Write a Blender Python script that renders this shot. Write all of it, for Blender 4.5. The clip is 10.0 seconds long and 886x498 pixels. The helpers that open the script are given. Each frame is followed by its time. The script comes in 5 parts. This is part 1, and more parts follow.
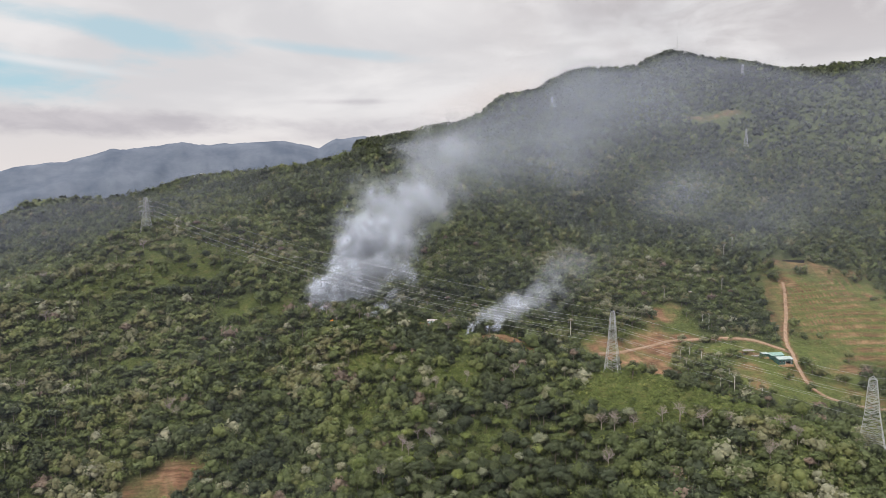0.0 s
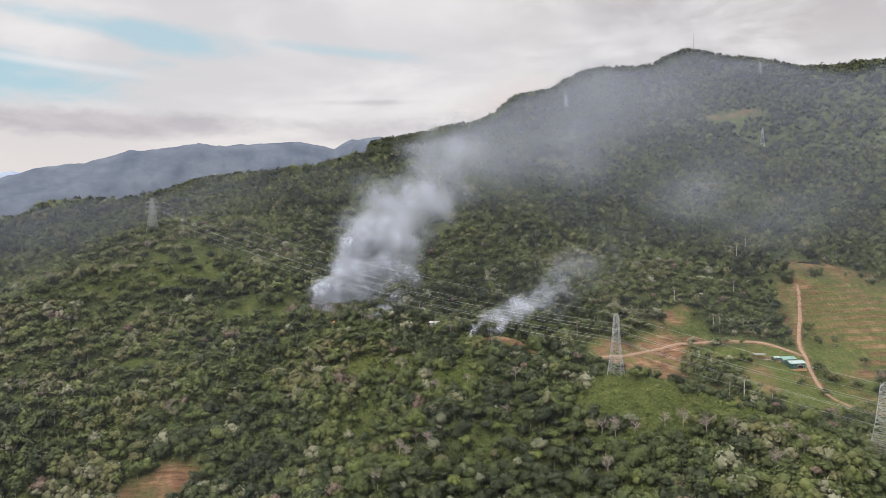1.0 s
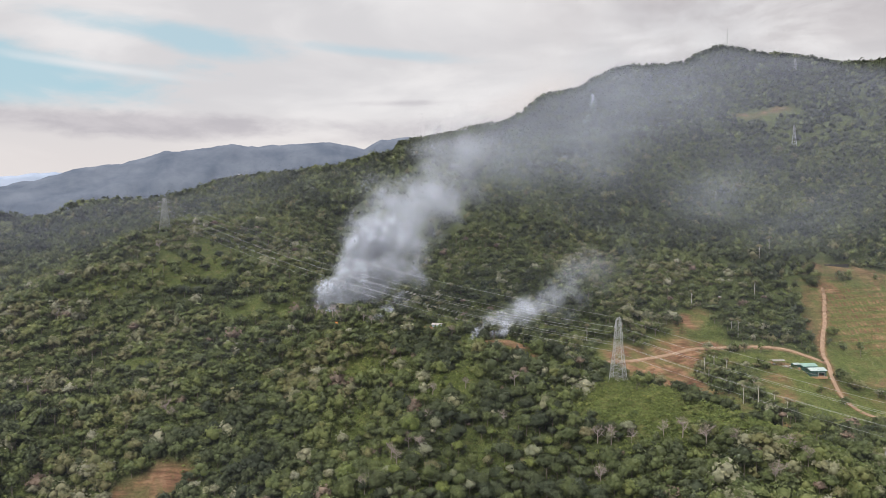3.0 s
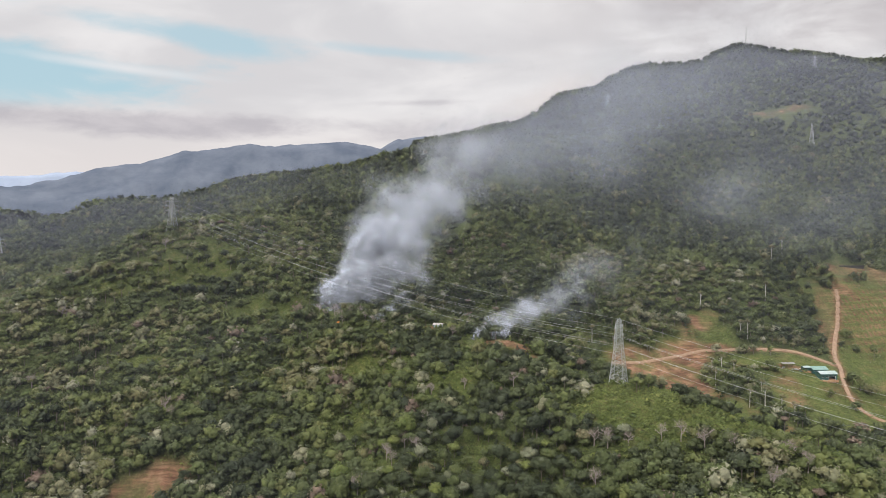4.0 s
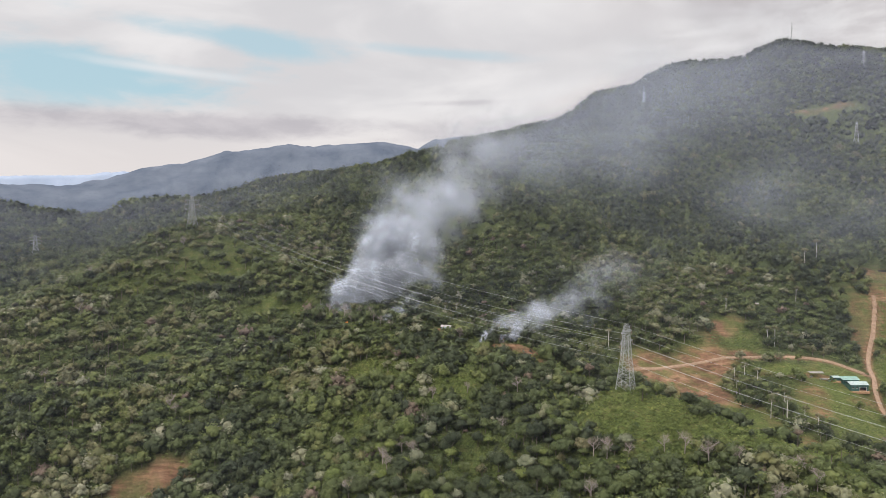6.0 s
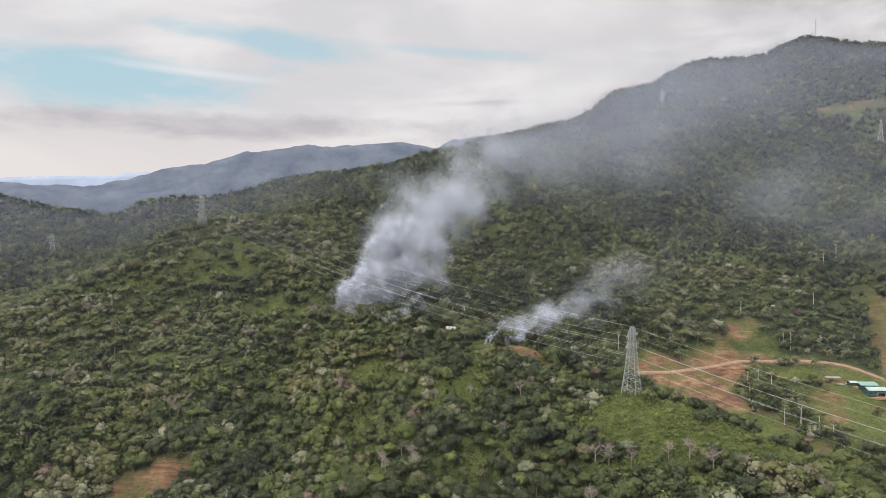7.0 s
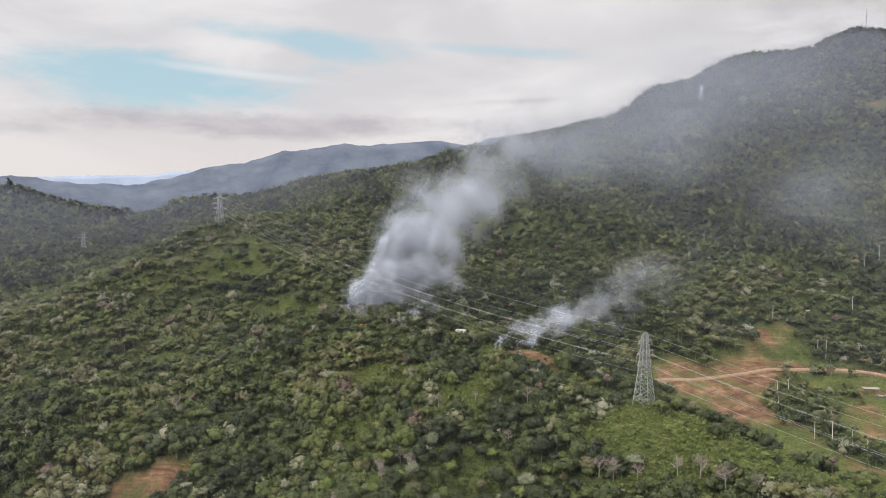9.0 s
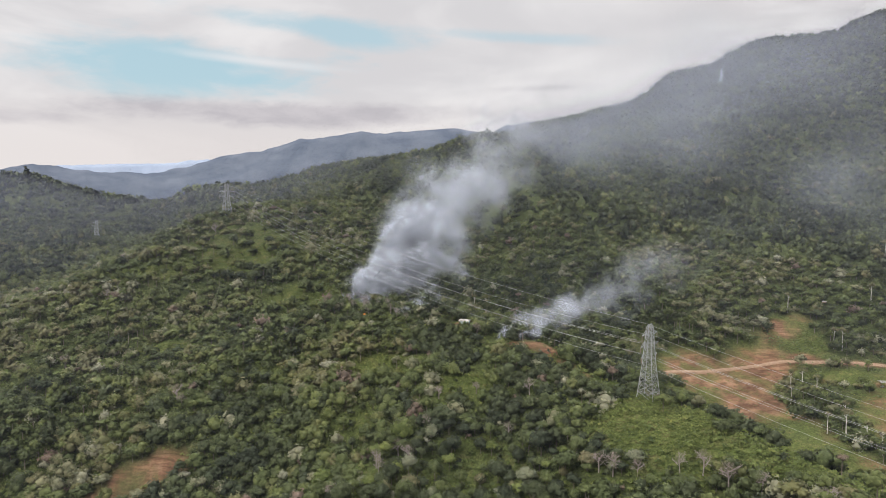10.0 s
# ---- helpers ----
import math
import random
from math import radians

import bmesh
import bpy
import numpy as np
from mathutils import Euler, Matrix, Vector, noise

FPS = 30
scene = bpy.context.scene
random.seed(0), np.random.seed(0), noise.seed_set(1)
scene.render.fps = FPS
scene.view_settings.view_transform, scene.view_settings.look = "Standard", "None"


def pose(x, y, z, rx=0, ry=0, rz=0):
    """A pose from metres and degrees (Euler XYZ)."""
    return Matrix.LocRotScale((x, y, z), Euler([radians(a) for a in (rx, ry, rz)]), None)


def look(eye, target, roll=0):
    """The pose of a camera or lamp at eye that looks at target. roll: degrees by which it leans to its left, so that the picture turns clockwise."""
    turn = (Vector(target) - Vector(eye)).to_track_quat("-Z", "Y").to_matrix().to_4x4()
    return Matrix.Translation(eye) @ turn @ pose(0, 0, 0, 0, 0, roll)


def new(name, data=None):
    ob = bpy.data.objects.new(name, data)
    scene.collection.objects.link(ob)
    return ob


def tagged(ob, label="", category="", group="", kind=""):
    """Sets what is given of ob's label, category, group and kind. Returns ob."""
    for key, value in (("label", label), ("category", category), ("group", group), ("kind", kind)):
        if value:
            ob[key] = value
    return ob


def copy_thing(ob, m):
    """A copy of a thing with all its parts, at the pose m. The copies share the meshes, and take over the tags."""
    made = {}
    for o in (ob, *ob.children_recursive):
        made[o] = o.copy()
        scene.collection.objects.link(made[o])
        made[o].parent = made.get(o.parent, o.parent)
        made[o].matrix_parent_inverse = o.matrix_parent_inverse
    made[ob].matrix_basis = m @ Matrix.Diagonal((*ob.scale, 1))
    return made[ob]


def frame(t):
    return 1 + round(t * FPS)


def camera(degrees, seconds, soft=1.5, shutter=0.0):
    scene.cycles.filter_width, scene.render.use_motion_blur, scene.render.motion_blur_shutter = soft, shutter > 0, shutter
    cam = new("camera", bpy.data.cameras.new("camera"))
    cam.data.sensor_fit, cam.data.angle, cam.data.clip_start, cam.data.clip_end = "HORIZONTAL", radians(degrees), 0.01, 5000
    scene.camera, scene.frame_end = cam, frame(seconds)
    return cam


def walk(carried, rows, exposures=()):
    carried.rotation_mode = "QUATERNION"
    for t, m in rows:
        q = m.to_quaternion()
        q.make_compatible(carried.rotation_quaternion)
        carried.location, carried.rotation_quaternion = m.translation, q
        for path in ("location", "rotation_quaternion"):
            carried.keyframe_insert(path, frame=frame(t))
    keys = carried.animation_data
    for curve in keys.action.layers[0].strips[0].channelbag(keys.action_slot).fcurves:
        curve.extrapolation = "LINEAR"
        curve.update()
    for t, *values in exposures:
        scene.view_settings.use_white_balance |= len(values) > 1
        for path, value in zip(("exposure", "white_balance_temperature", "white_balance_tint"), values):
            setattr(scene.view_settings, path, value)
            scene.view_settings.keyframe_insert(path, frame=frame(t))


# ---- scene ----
cam = camera(67.7, 10.0, soft=0.9)
PATH = [
    (0, (2.968, 3.748, 99.87), (3.028, 5.745, 99.767), -0.5),
    (0.5, (8.177, 6.594, 99.898), (8.211, 8.591, 99.797), -0.5),
    (1, (13.401, 9.22, 99.905), (13.41, 11.217, 99.804), -0.5),
    (1.5, (18.633, 11.553, 99.919), (18.617, 13.551, 99.818), -0.4),
    (2, (23.943, 13.642, 99.933), (23.902, 15.639, 99.833), -0.4),
    (2.5, (29.454, 15.529, 99.926), (29.388, 17.526, 99.826), -0.4),
    (4, (46.653, 20.766, 99.725), (46.507, 22.758, 99.624), -0.3),
    (4.5, (52.402, 22.777, 99.686), (52.226, 24.767, 99.583), -0.2),
    (5, (57.953, 25.101, 99.653), (57.745, 27.087, 99.551), -0.2),
    (5.5, (63.149, 27.855, 99.641), (62.911, 29.839, 99.54), -0.1),
    (7, (77.462, 37.793, 99.785), (77.134, 39.764, 99.685), -0.0),
    (7.5, (81.95, 41.703, 99.838), (81.593, 43.669, 99.738), 0.0),
    (8, (86.188, 46.113, 99.874), (85.801, 48.073, 99.774), 0.1),
    (8.5, (90.314, 50.868, 99.908), (89.898, 52.822, 99.806), 0.1),
    (9, (94.367, 55.817, 99.927), (93.922, 57.765, 99.823), 0.1),
    (9.5, (98.309, 60.8, 99.939), (97.837, 62.74, 99.82), 0.1),
    (10, (102.134, 65.732, 99.941), (101.636, 67.664, 99.801), 0.1),
]
walk(cam, [(t, look(eye, target, roll)) for t, eye, target, roll in PATH])

# ---- world and sun: a bright, mostly overcast sky with a few blue gaps ----
SUN_UP, SUN_ROUND = 42.0, 222.0       # elevation, compass bearing of the sun
world = bpy.data.worlds.new("sky")
scene.world = world
world.use_nodes = True
wt = world.node_tree
wt.nodes.clear()


def wmath(op, a, b=None, c=None, clamp=False):
    n = wt.nodes.new("ShaderNodeMath")
    n.operation, n.use_clamp = op, clamp
    for i, v in enumerate((a, b, c)):
        if v is None:
            continue
        if isinstance(v, (int, float)):
            n.inputs[i].default_value = v
        else:
            wt.links.new(v, n.inputs[i])
    return n.outputs[0]


def wmix(fac, a, b):
    n = wt.nodes.new("ShaderNodeMix")
    n.data_type = "RGBA"
    for sock, v in ((n.inputs[0], fac), (n.inputs[6], a), (n.inputs[7], b)):
        if isinstance(v, tuple):
            sock.default_value = (*v, 1)
        elif isinstance(v, (int, float)):
            sock.default_value = v
        else:
            wt.links.new(v, sock)
    return n.outputs[2]


def wrange(v, lo, hi, to_lo=0.0, to_hi=1.0):
    n = wt.nodes.new("ShaderNodeMapRange")
    n.interpolation_type = "SMOOTHSTEP"
    wt.links.new(v, n.inputs[0])
    for i, x in enumerate((lo, hi, to_lo, to_hi)):
        n.inputs[i + 1].default_value = x
    return n.outputs[0]


def wnoise(vec, scale, detail, rough, distortion=0.0):
    n = wt.nodes.new("ShaderNodeTexNoise")
    wt.links.new(vec, n.inputs["Vector"])
    n.inputs["Scale"].default_value, n.inputs["Detail"].default_value = scale, detail
    n.inputs["Roughness"].default_value, n.inputs["Distortion"].default_value = rough, distortion
    return n.outputs["Fac"]


coords = wt.nodes.new("ShaderNodeTexCoord").outputs["Generated"]
sep = wt.nodes.new("ShaderNodeSeparateXYZ")
wt.links.new(coords, sep.inputs[0])
DX, DY, DZ = sep.outputs
nishita = wt.nodes.new("ShaderNodeTexSky")
nishita.sky_type, nishita.sun_disc = "NISHITA", False
nishita.sun_elevation, nishita.sun_rotation = radians(SUN_UP), radians(SUN_ROUND)
nishita.air_density, nishita.dust_density = 1.0, 2.0
# the sky by bearing and elevation, in degrees
BEARING = wmath("MULTIPLY", wmath("ARCTAN2", DX, DY), 57.2958)
ELEVATION = wmath("MULTIPLY", wmath("ARCSINE", DZ), 57.2958)


def sky_coords(wide, high, seed):
    n = wt.nodes.new("ShaderNodeCombineXYZ")
    wt.links.new(wmath("DIVIDE", BEARING, wide), n.inputs[0])
    wt.links.new(wmath("DIVIDE", ELEVATION, high), n.inputs[1])
    n.inputs[2].default_value = seed
    return n.outputs[0]


def centred(v, amount):
    return wmath("MULTIPLY", wmath("SUBTRACT", v, 0.5), amount)


RAGGED = wnoise(sky_coords(10.0, 3.6, 1.7), 1.0, 7, 0.56, 0.35)
FINE = wnoise(sky_coords(3.6, 1.2, 6.1), 1.0, 6, 0.6, 0.3)
BROAD = wnoise(sky_coords(16.0, 5.5, 9.4), 1.0, 5, 0.5, 0.5)


def sky_patch(bearing, elevation, wide, high, tilt, soft, ragged=1.1):
    """A ragged bank of cloud or gap: its middle, half width and height, rise per degree."""
    du = wmath("SUBTRACT", BEARING, bearing)
    dv = wmath("SUBTRACT", wmath("SUBTRACT", ELEVATION, elevation), wmath("MULTIPLY", du, tilt))
    a, b = wmath("DIVIDE", du, wide), wmath("DIVIDE", dv, high)
    d = wmath("SQRT", wmath("ADD", wmath("MULTIPLY", a, a), wmath("MULTIPLY", b, b)))
    d = wmath("ADD", d, wmath("ADD", centred(RAGGED, 1.5 * ragged), centred(FINE, 0.6 * ragged)))
    return wrange(d, 1.0, 1.0 - soft)


# thin white cloud all over, with gaps of pale blue towards the west
white = wmix(wrange(BROAD, 0.36, 0.62), (5.55, 5.45, 5.6), (6.75, 6.6, 6.65))
blue = wmix(0.72, nishita.outputs[0], (4.3, 6.0, 6.55))
gap = wmath("MAXIMUM", sky_patch(-37, 10.8, 15, 3.0, -0.04, 0.75), wmath("MULTIPLY", sky_patch(-25, 14.2, 13, 1.3, -0.08, 0.9), 0.85))
gap = wmath("MAXIMUM", gap, wmath("MULTIPLY", sky_patch(-8, 13.6, 12, 0.7, -0.08, 1.0), 0.55))
gap = wmath("MAXIMUM", gap, wmath("MULTIPLY", sky_patch(-75, 14, 18, 5.0, 0.0, 0.9), 0.8))
sky_col = wmix(gap, white, blue)
sky_col = wmix(wmath("MULTIPLY", sky_patch(-30, 11.4, 9, 0.55, -0.06, 1.0, 0.8), 0.75), sky_col, (6.6, 6.6, 6.75))
# cream light low over the hills
low = wmath("MULTIPLY", wrange(ELEVATION, 10.0, 3.5), wrange(ELEVATION, -1.0, 2.0))
sky_col = wmix(wmath("MULTIPLY", low, 0.7), sky_col, (6.5, 6.0, 5.85))
# lilac-grey banks above the hills
bank = wmath("MAXIMUM", sky_patch(-27, 7.3, 20, 1.25, 0.015, 0.7), wmath("MULTIPLY", sky_patch(-2, 7.6, 14, 1.5, 0.06, 0.9), 0.85))
bank = wmath("MAXIMUM", bank, wmath("MULTIPLY", sky_patch(-52, 6.2, 14, 0.7, 0.0, 0.8), 0.7))
bank = wmath("MAXIMUM", bank, wmath("MULTIPLY", sky_patch(-6, 9.6, 6, 0.4, 0.02, 1.0), 0.7))
sky_col = wmix(wmath("MULTIPLY", bank, 0.82), sky_col, wmix(wrange(FINE, 0.3, 0.7), (4.05, 3.85, 4.15), (4.85, 4.6, 4.85)))
# smoke-warmed cloud beside the mountain, and heavier grey cloud over it
sky_col = wmix(wmath("MULTIPLY", sky_patch(6, 9.2, 10, 3.2, 0.25, 1.0, 0.6), 0.5), sky_col, (5.7, 4.75, 4.45))
heavy = wmath("MULTIPLY", wrange(BEARING, -2.0, 16.0), wrange(ELEVATION, 8.0, 15.0))
sky_col = wmix(wmath("MULTIPLY", wmath("MULTIPLY", heavy, wrange(RAGGED, 0.36, 0.60)), 0.85), sky_col, (4.35, 4.1, 4.25))
# an overcast sky is brightest overhead
zen = wmath("MULTIPLY_ADD", wrange(DZ, 0.34, 0.85), 2.6, 1.0)
scaled = wt.nodes.new("ShaderNodeVectorMath")
scaled.operation = "SCALE"
wt.links.new(sky_col, scaled.inputs[0])
wt.links.new(zen, scaled.inputs[3])
sky_col = scaled.outputs[0]
back = wt.nodes.new("ShaderNodeBackground")
wt.links.new(sky_col, back.inputs[0])
back.inputs[1].default_value = 0.10
wt.links.new(back.outputs[0], wt.nodes.new("ShaderNodeOutputWorld").inputs[0])

sun = new("sun", bpy.data.lights.new("sun", "SUN"))
sun.data.energy, sun.data.angle, sun.data.color = 1.45, radians(24), (1.0, 0.94, 0.84)
bear, elev = radians(SUN_ROUND), radians(SUN_UP)
sun.matrix_world = look((math.sin(bear) * 500 * math.cos(elev), math.cos(bear) * 500 * math.cos(elev), 500 * math.sin(elev)), (0, 0, 0))
scene.view_settings.exposure = 0.3

# ---- materials ----


def material(name):
    m = bpy.data.materials.new(name)
    m.use_nodes = True
    return m, m.node_tree, m.node_tree.nodes["Principled BSDF"]


def ramp(tree, fac, stops):
    n = tree.nodes.new("ShaderNodeValToRGB")
    tree.links.new(fac, n.inputs[0])
    el = n.color_ramp.elements
    while len(el) < len(stops):
        el.new(0.5)
    for e, (p, c) in zip(el, stops):
        e.position, e.color = p, (*c, 1)
    return n.outputs[0]


def tex(tree, scale, detail=4, rough=0.55, stretch=None):
    co = tree.nodes.new("ShaderNodeTexCoord").outputs["Object"]
    if stretch:
        mp = tree.nodes.new("ShaderNodeMapping")
        tree.links.new(co, mp.inputs[0])
        mp.inputs["Scale"].default_value = stretch
        co = mp.outputs[0]
    n = tree.nodes.new("ShaderNodeTexNoise")
    tree.links.new(co, n.inputs["Vector"])
    n.inputs["Scale"].default_value, n.inputs["Detail"].default_value, n.inputs["Roughness"].default_value = scale, detail, rough
    return n.outputs["Fac"]


def mixcol(tree, fac, a, b, blend="MIX"):
    n = tree.nodes.new("ShaderNodeMix")
    n.data_type, n.blend_type = "RGBA", blend
    for sock, v in ((n.inputs[0], fac), (n.inputs[6], a), (n.inputs[7], b)):
        if isinstance(v, tuple):
            sock.default_value = (*v, 1)
        elif isinstance(v, (int, float)):
            sock.default_value = v
        else:
            tree.links.new(v, sock)
    return n.outputs[2]


def attr(tree, name):
    n = tree.nodes.new("ShaderNodeAttribute")
    n.attribute_name = name
    return n.outputs["Fac"]


def bump(tree, bsdf, height, strength, distance):
    n = tree.nodes.new("ShaderNodeBump")
    n.inputs["Strength"].default_value, n.inputs["Distance"].default_value = strength, distance
    tree.links.new(height, n.inputs["Height"])
    tree.links.new(n.outputs[0], bsdf.inputs["Normal"])


def plain(name, a, b, scale, rough=0.6, metal=0.0, bumps=0.0):
    """Two tones blended by noise at two scales."""
    m, tree, bsdf = material(name)
    big, small = tex(tree, scale, 5), tex(tree, scale * 9, 3)
    mx = tree.nodes.new("ShaderNodeMath")
    mx.operation = "MULTIPLY_ADD"
    tree.links.new(big, mx.inputs[0])
    mx.inputs[1].default_value = 0.7
    sm = tree.nodes.new("ShaderNodeMath")
    sm.operation = "MULTIPLY"
    tree.links.new(small, sm.inputs[0])
    sm.inputs[1].default_value = 0.3
    tree.links.new(sm.outputs[0], mx.inputs[2])
    tree.links.new(ramp(tree, mx.outputs[0], [(0.32, a), (0.68, b)]), bsdf.inputs["Base Color"])
    bsdf.inputs["Roughness"].default_value, bsdf.inputs["Metallic"].default_value = rough, metal
    if bumps:
        bump(tree, bsdf, small, bumps, 0.1)
    return m


def foliage(name, stops, use_attribute, see_through=0.3, rounded=True, contrast=1.0):
    """Leaves: the tone of a tree from its own value, that of a leaf clump from its island. Rounded: clumps shade as the lobe they cover."""
    m, tree, bsdf = material(name)
    if use_attribute:
        own = attr(tree, "tone")
    else:
        own = tree.nodes.new("ShaderNodeObjectInfo").outputs["Random"]
    base = ramp(tree, own, stops)
    island = tree.nodes.new("ShaderNodeNewGeometry").outputs["Random Per Island"]
    vary = ramp(tree, island, [(0.0, (0.80, 0.84, 0.82)), (0.8, (1.07, 1.06, 1.04)), (1.0, (1.26, 1.24, 1.16))])
    col = mixcol(tree, contrast, base, vary, "MULTIPLY")
    col = mixcol(tree, contrast, col, ramp(tree, tex(tree, 0.35, 3), [(0.3, (0.82, 0.83, 0.82)), (0.7, (1.18, 1.18, 1.10))]), "MULTIPLY")
    tree.links.new(col, bsdf.inputs["Base Color"])
    bsdf.inputs["Roughness"].default_value = 0.6
    bsdf.inputs["Specular IOR Level"].default_value = 0.22
    tr = tree.nodes.new("ShaderNodeBsdfTranslucent")
    tree.links.new(col, tr.inputs[0])
    if rounded:
        n = tree.nodes.new("ShaderNodeAttribute")
        n.attribute_name = "lobe_normal"
        turned = tree.nodes.new("ShaderNodeVectorTransform")
        turned.vector_type, turned.convert_from, turned.convert_to = "NORMAL", "OBJECT", "WORLD"
        tree.links.new(n.outputs["Vector"], turned.inputs[0])
        for node in (bsdf, tr):
            tree.links.new(turned.outputs[0], node.inputs["Normal"])
    mx = tree.nodes.new("ShaderNodeMixShader")
    mx.inputs[0].default_value = see_through
    tree.links.new(bsdf.outputs[0], mx.inputs[1])
    tree.links.new(tr.outputs[0], mx.inputs[2])
    tree.links.new(mx.outputs[0], tree.nodes["Material Output"].inputs[0])
    return m


GREENS = [(0.0, (0.051, 0.063, 0.037)), (0.22, (0.079, 0.095, 0.046)), (0.42, (0.109, 0.133, 0.053)), (0.60, (0.153, 0.175, 0.063)),
          (0.74, (0.180, 0.169, 0.088)), (0.86, (0.219, 0.220, 0.137)), (0.96, (0.328, 0.321, 0.240)), (1.0, (0.203, 0.151, 0.124))]
M_leaf = foliage("leaves", GREENS, True)
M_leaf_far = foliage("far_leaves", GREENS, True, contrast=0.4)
LEAF_KINDS = [
    ("dark green broadleaf tree in the dense hillside forest", foliage("dark_leaves", [(0.0, (0.050, 0.063, 0.039)), (1.0, (0.089, 0.106, 0.051))], False)),
    ("mid-green broadleaf tree in the dense hillside forest", foliage("mid_leaves", [(0.0, (0.092, 0.114, 0.049)), (1.0, (0.130, 0.153, 0.061))], False)),
    ("bright green young tree among the forest", foliage("bright_leaves", [(0.0, (0.135, 0.168, 0.051)), (1.0, (0.194, 0.224, 0.073))], False)),
    ("olive-green tree with a loose rounded crown", foliage("olive_leaves", [(0.0, (0.157, 0.153, 0.075)), (1.0, (0.211, 0.192, 0.114))], False)),
    ("pale grey-green tree with whitish leaf tips", foliage("pale_leaves", [(0.0, (0.185, 0.200, 0.125)), (1.0, (0.270, 0.280, 0.205))], False)),
]
M_shrub = foliage("shrub_leaves", [(0.0, (0.068, 0.094, 0.028)), (0.5, (0.113, 0.142, 0.037)), (1.0, (0.184, 0.201, 0.059))], True)
M_bark = plain("bark", (0.10, 0.08, 0.06), (0.22, 0.19, 0.15), 0.9, 0.85)
M_dead = plain("dead_wood", (0.20, 0.165, 0.15), (0.36, 0.31, 0.285), 0.7, 0.85)
M_deadleaf = foliage("dry_twigs", [(0.0, (0.19, 0.152, 0.132)), (1.0, (0.27, 0.228, 0.205))], False, 0.1, False)
M_steel = plain("galvanised_steel", (0.34, 0.35, 0.36), (0.52, 0.53, 0.53), 0.4, 0.5, 0.6)
M_wire = plain("weathered_conductor", (0.36, 0.36, 0.36), (0.48, 0.48, 0.48), 0.05, 0.5, 0.5)
M_glassy = plain("brown_porcelain", (0.18, 0.12, 0.09), (0.28, 0.2, 0.15), 2.0, 0.3)
M_soil = plain("orange_soil", (0.26, 0.135, 0.068), (0.43, 0.27, 0.16), 0.09, 0.95, 0.0, 0.5)
M_track = plain("dirt_track", (0.20, 0.125, 0.08), (0.35, 0.24, 0.16), 0.35, 0.95, 0.0, 0.4)


def smoke_material(name, col):
    """Fine ash and droplets that scatter light back and forwards."""
    m, tree, bsdf = material(name)
    df, tr = tree.nodes.new("ShaderNodeBsdfDiffuse"), tree.nodes.new("ShaderNodeBsdfTranslucent")
    mx = tree.nodes.new("ShaderNodeMixShader")
    for n in (df, tr):
        n.inputs[0].default_value = (*col, 1)
    mx.inputs[0].default_value = 0.3
    tree.links.new(df.outputs[0], mx.inputs[1])
    tree.links.new(tr.outputs[0], mx.inputs[2])
    tree.links.new(mx.outputs[0], tree.nodes["Material Output"].inputs[0])
    tree.nodes.remove(bsdf)
    return m


def billow_material(name, col, thick):
    """Smoke: soft patches, dense in the middle and frayed by drifting noise at two scales."""
    m = smoke_material(name, col)
    tree = m.node_tree
    out = tree.nodes["Material Output"]
    body = out.inputs[0].links[0].from_socket
    fade = ramp(tree, attr(tree, "fade"), [(0.0, (0, 0, 0)), (0.3, (0.14, 0.14, 0.14)), (0.7, (0.72, 0.72, 0.72)), (1.0, (1, 1, 1))])
    fray = ramp(tree, tex(tree, 0.06, 4, 0.55), [(0.36, (0.25, 0.25, 0.25)), (0.62, (1, 1, 1))])
    wisp = ramp(tree, tex(tree, 0.22, 4, 0.6), [(0.34, (0.6, 0.6, 0.6)), (0.60, (1, 1, 1))])

    def times(a, b):
        n = tree.nodes.new("ShaderNodeMath")
        n.operation, n.use_clamp = "MULTIPLY", True
        tree.links.new(a, n.inputs[0])
        if isinstance(b, float):
            n.inputs[1].default_value = b
        else:
            tree.links.new(b, n.inputs[1])
        return n.outputs[0]

    dense = times(times(fade, times(fray, wisp)), times(attr(tree, "thick"), thick))
    tp, mc = tree.nodes.new("ShaderNodeBsdfTransparent"), tree.nodes.new("ShaderNodeMixShader")
    tree.links.new(dense, mc.inputs[0])
    tree.links.new(tp.outputs[0], mc.inputs[1])
    tree.links.new(body, mc.inputs[2])
    tree.links.new(mc.outputs[0], out.inputs[0])
    return m


M_smoke = billow_material("white_smoke", (0.43, 0.465, 0.525), 1.0)


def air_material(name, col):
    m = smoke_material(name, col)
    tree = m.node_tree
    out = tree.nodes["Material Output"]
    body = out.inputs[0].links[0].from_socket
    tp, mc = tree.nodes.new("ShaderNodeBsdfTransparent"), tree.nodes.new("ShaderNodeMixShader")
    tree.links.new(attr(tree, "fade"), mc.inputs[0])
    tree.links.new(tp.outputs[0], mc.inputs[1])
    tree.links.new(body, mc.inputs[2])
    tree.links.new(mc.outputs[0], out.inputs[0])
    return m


# haze painted as a blue-grey tint on see-through sheets
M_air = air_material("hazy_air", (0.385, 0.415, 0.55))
M_drift = air_material("drifting_smoke", (0.52, 0.575, 0.69))


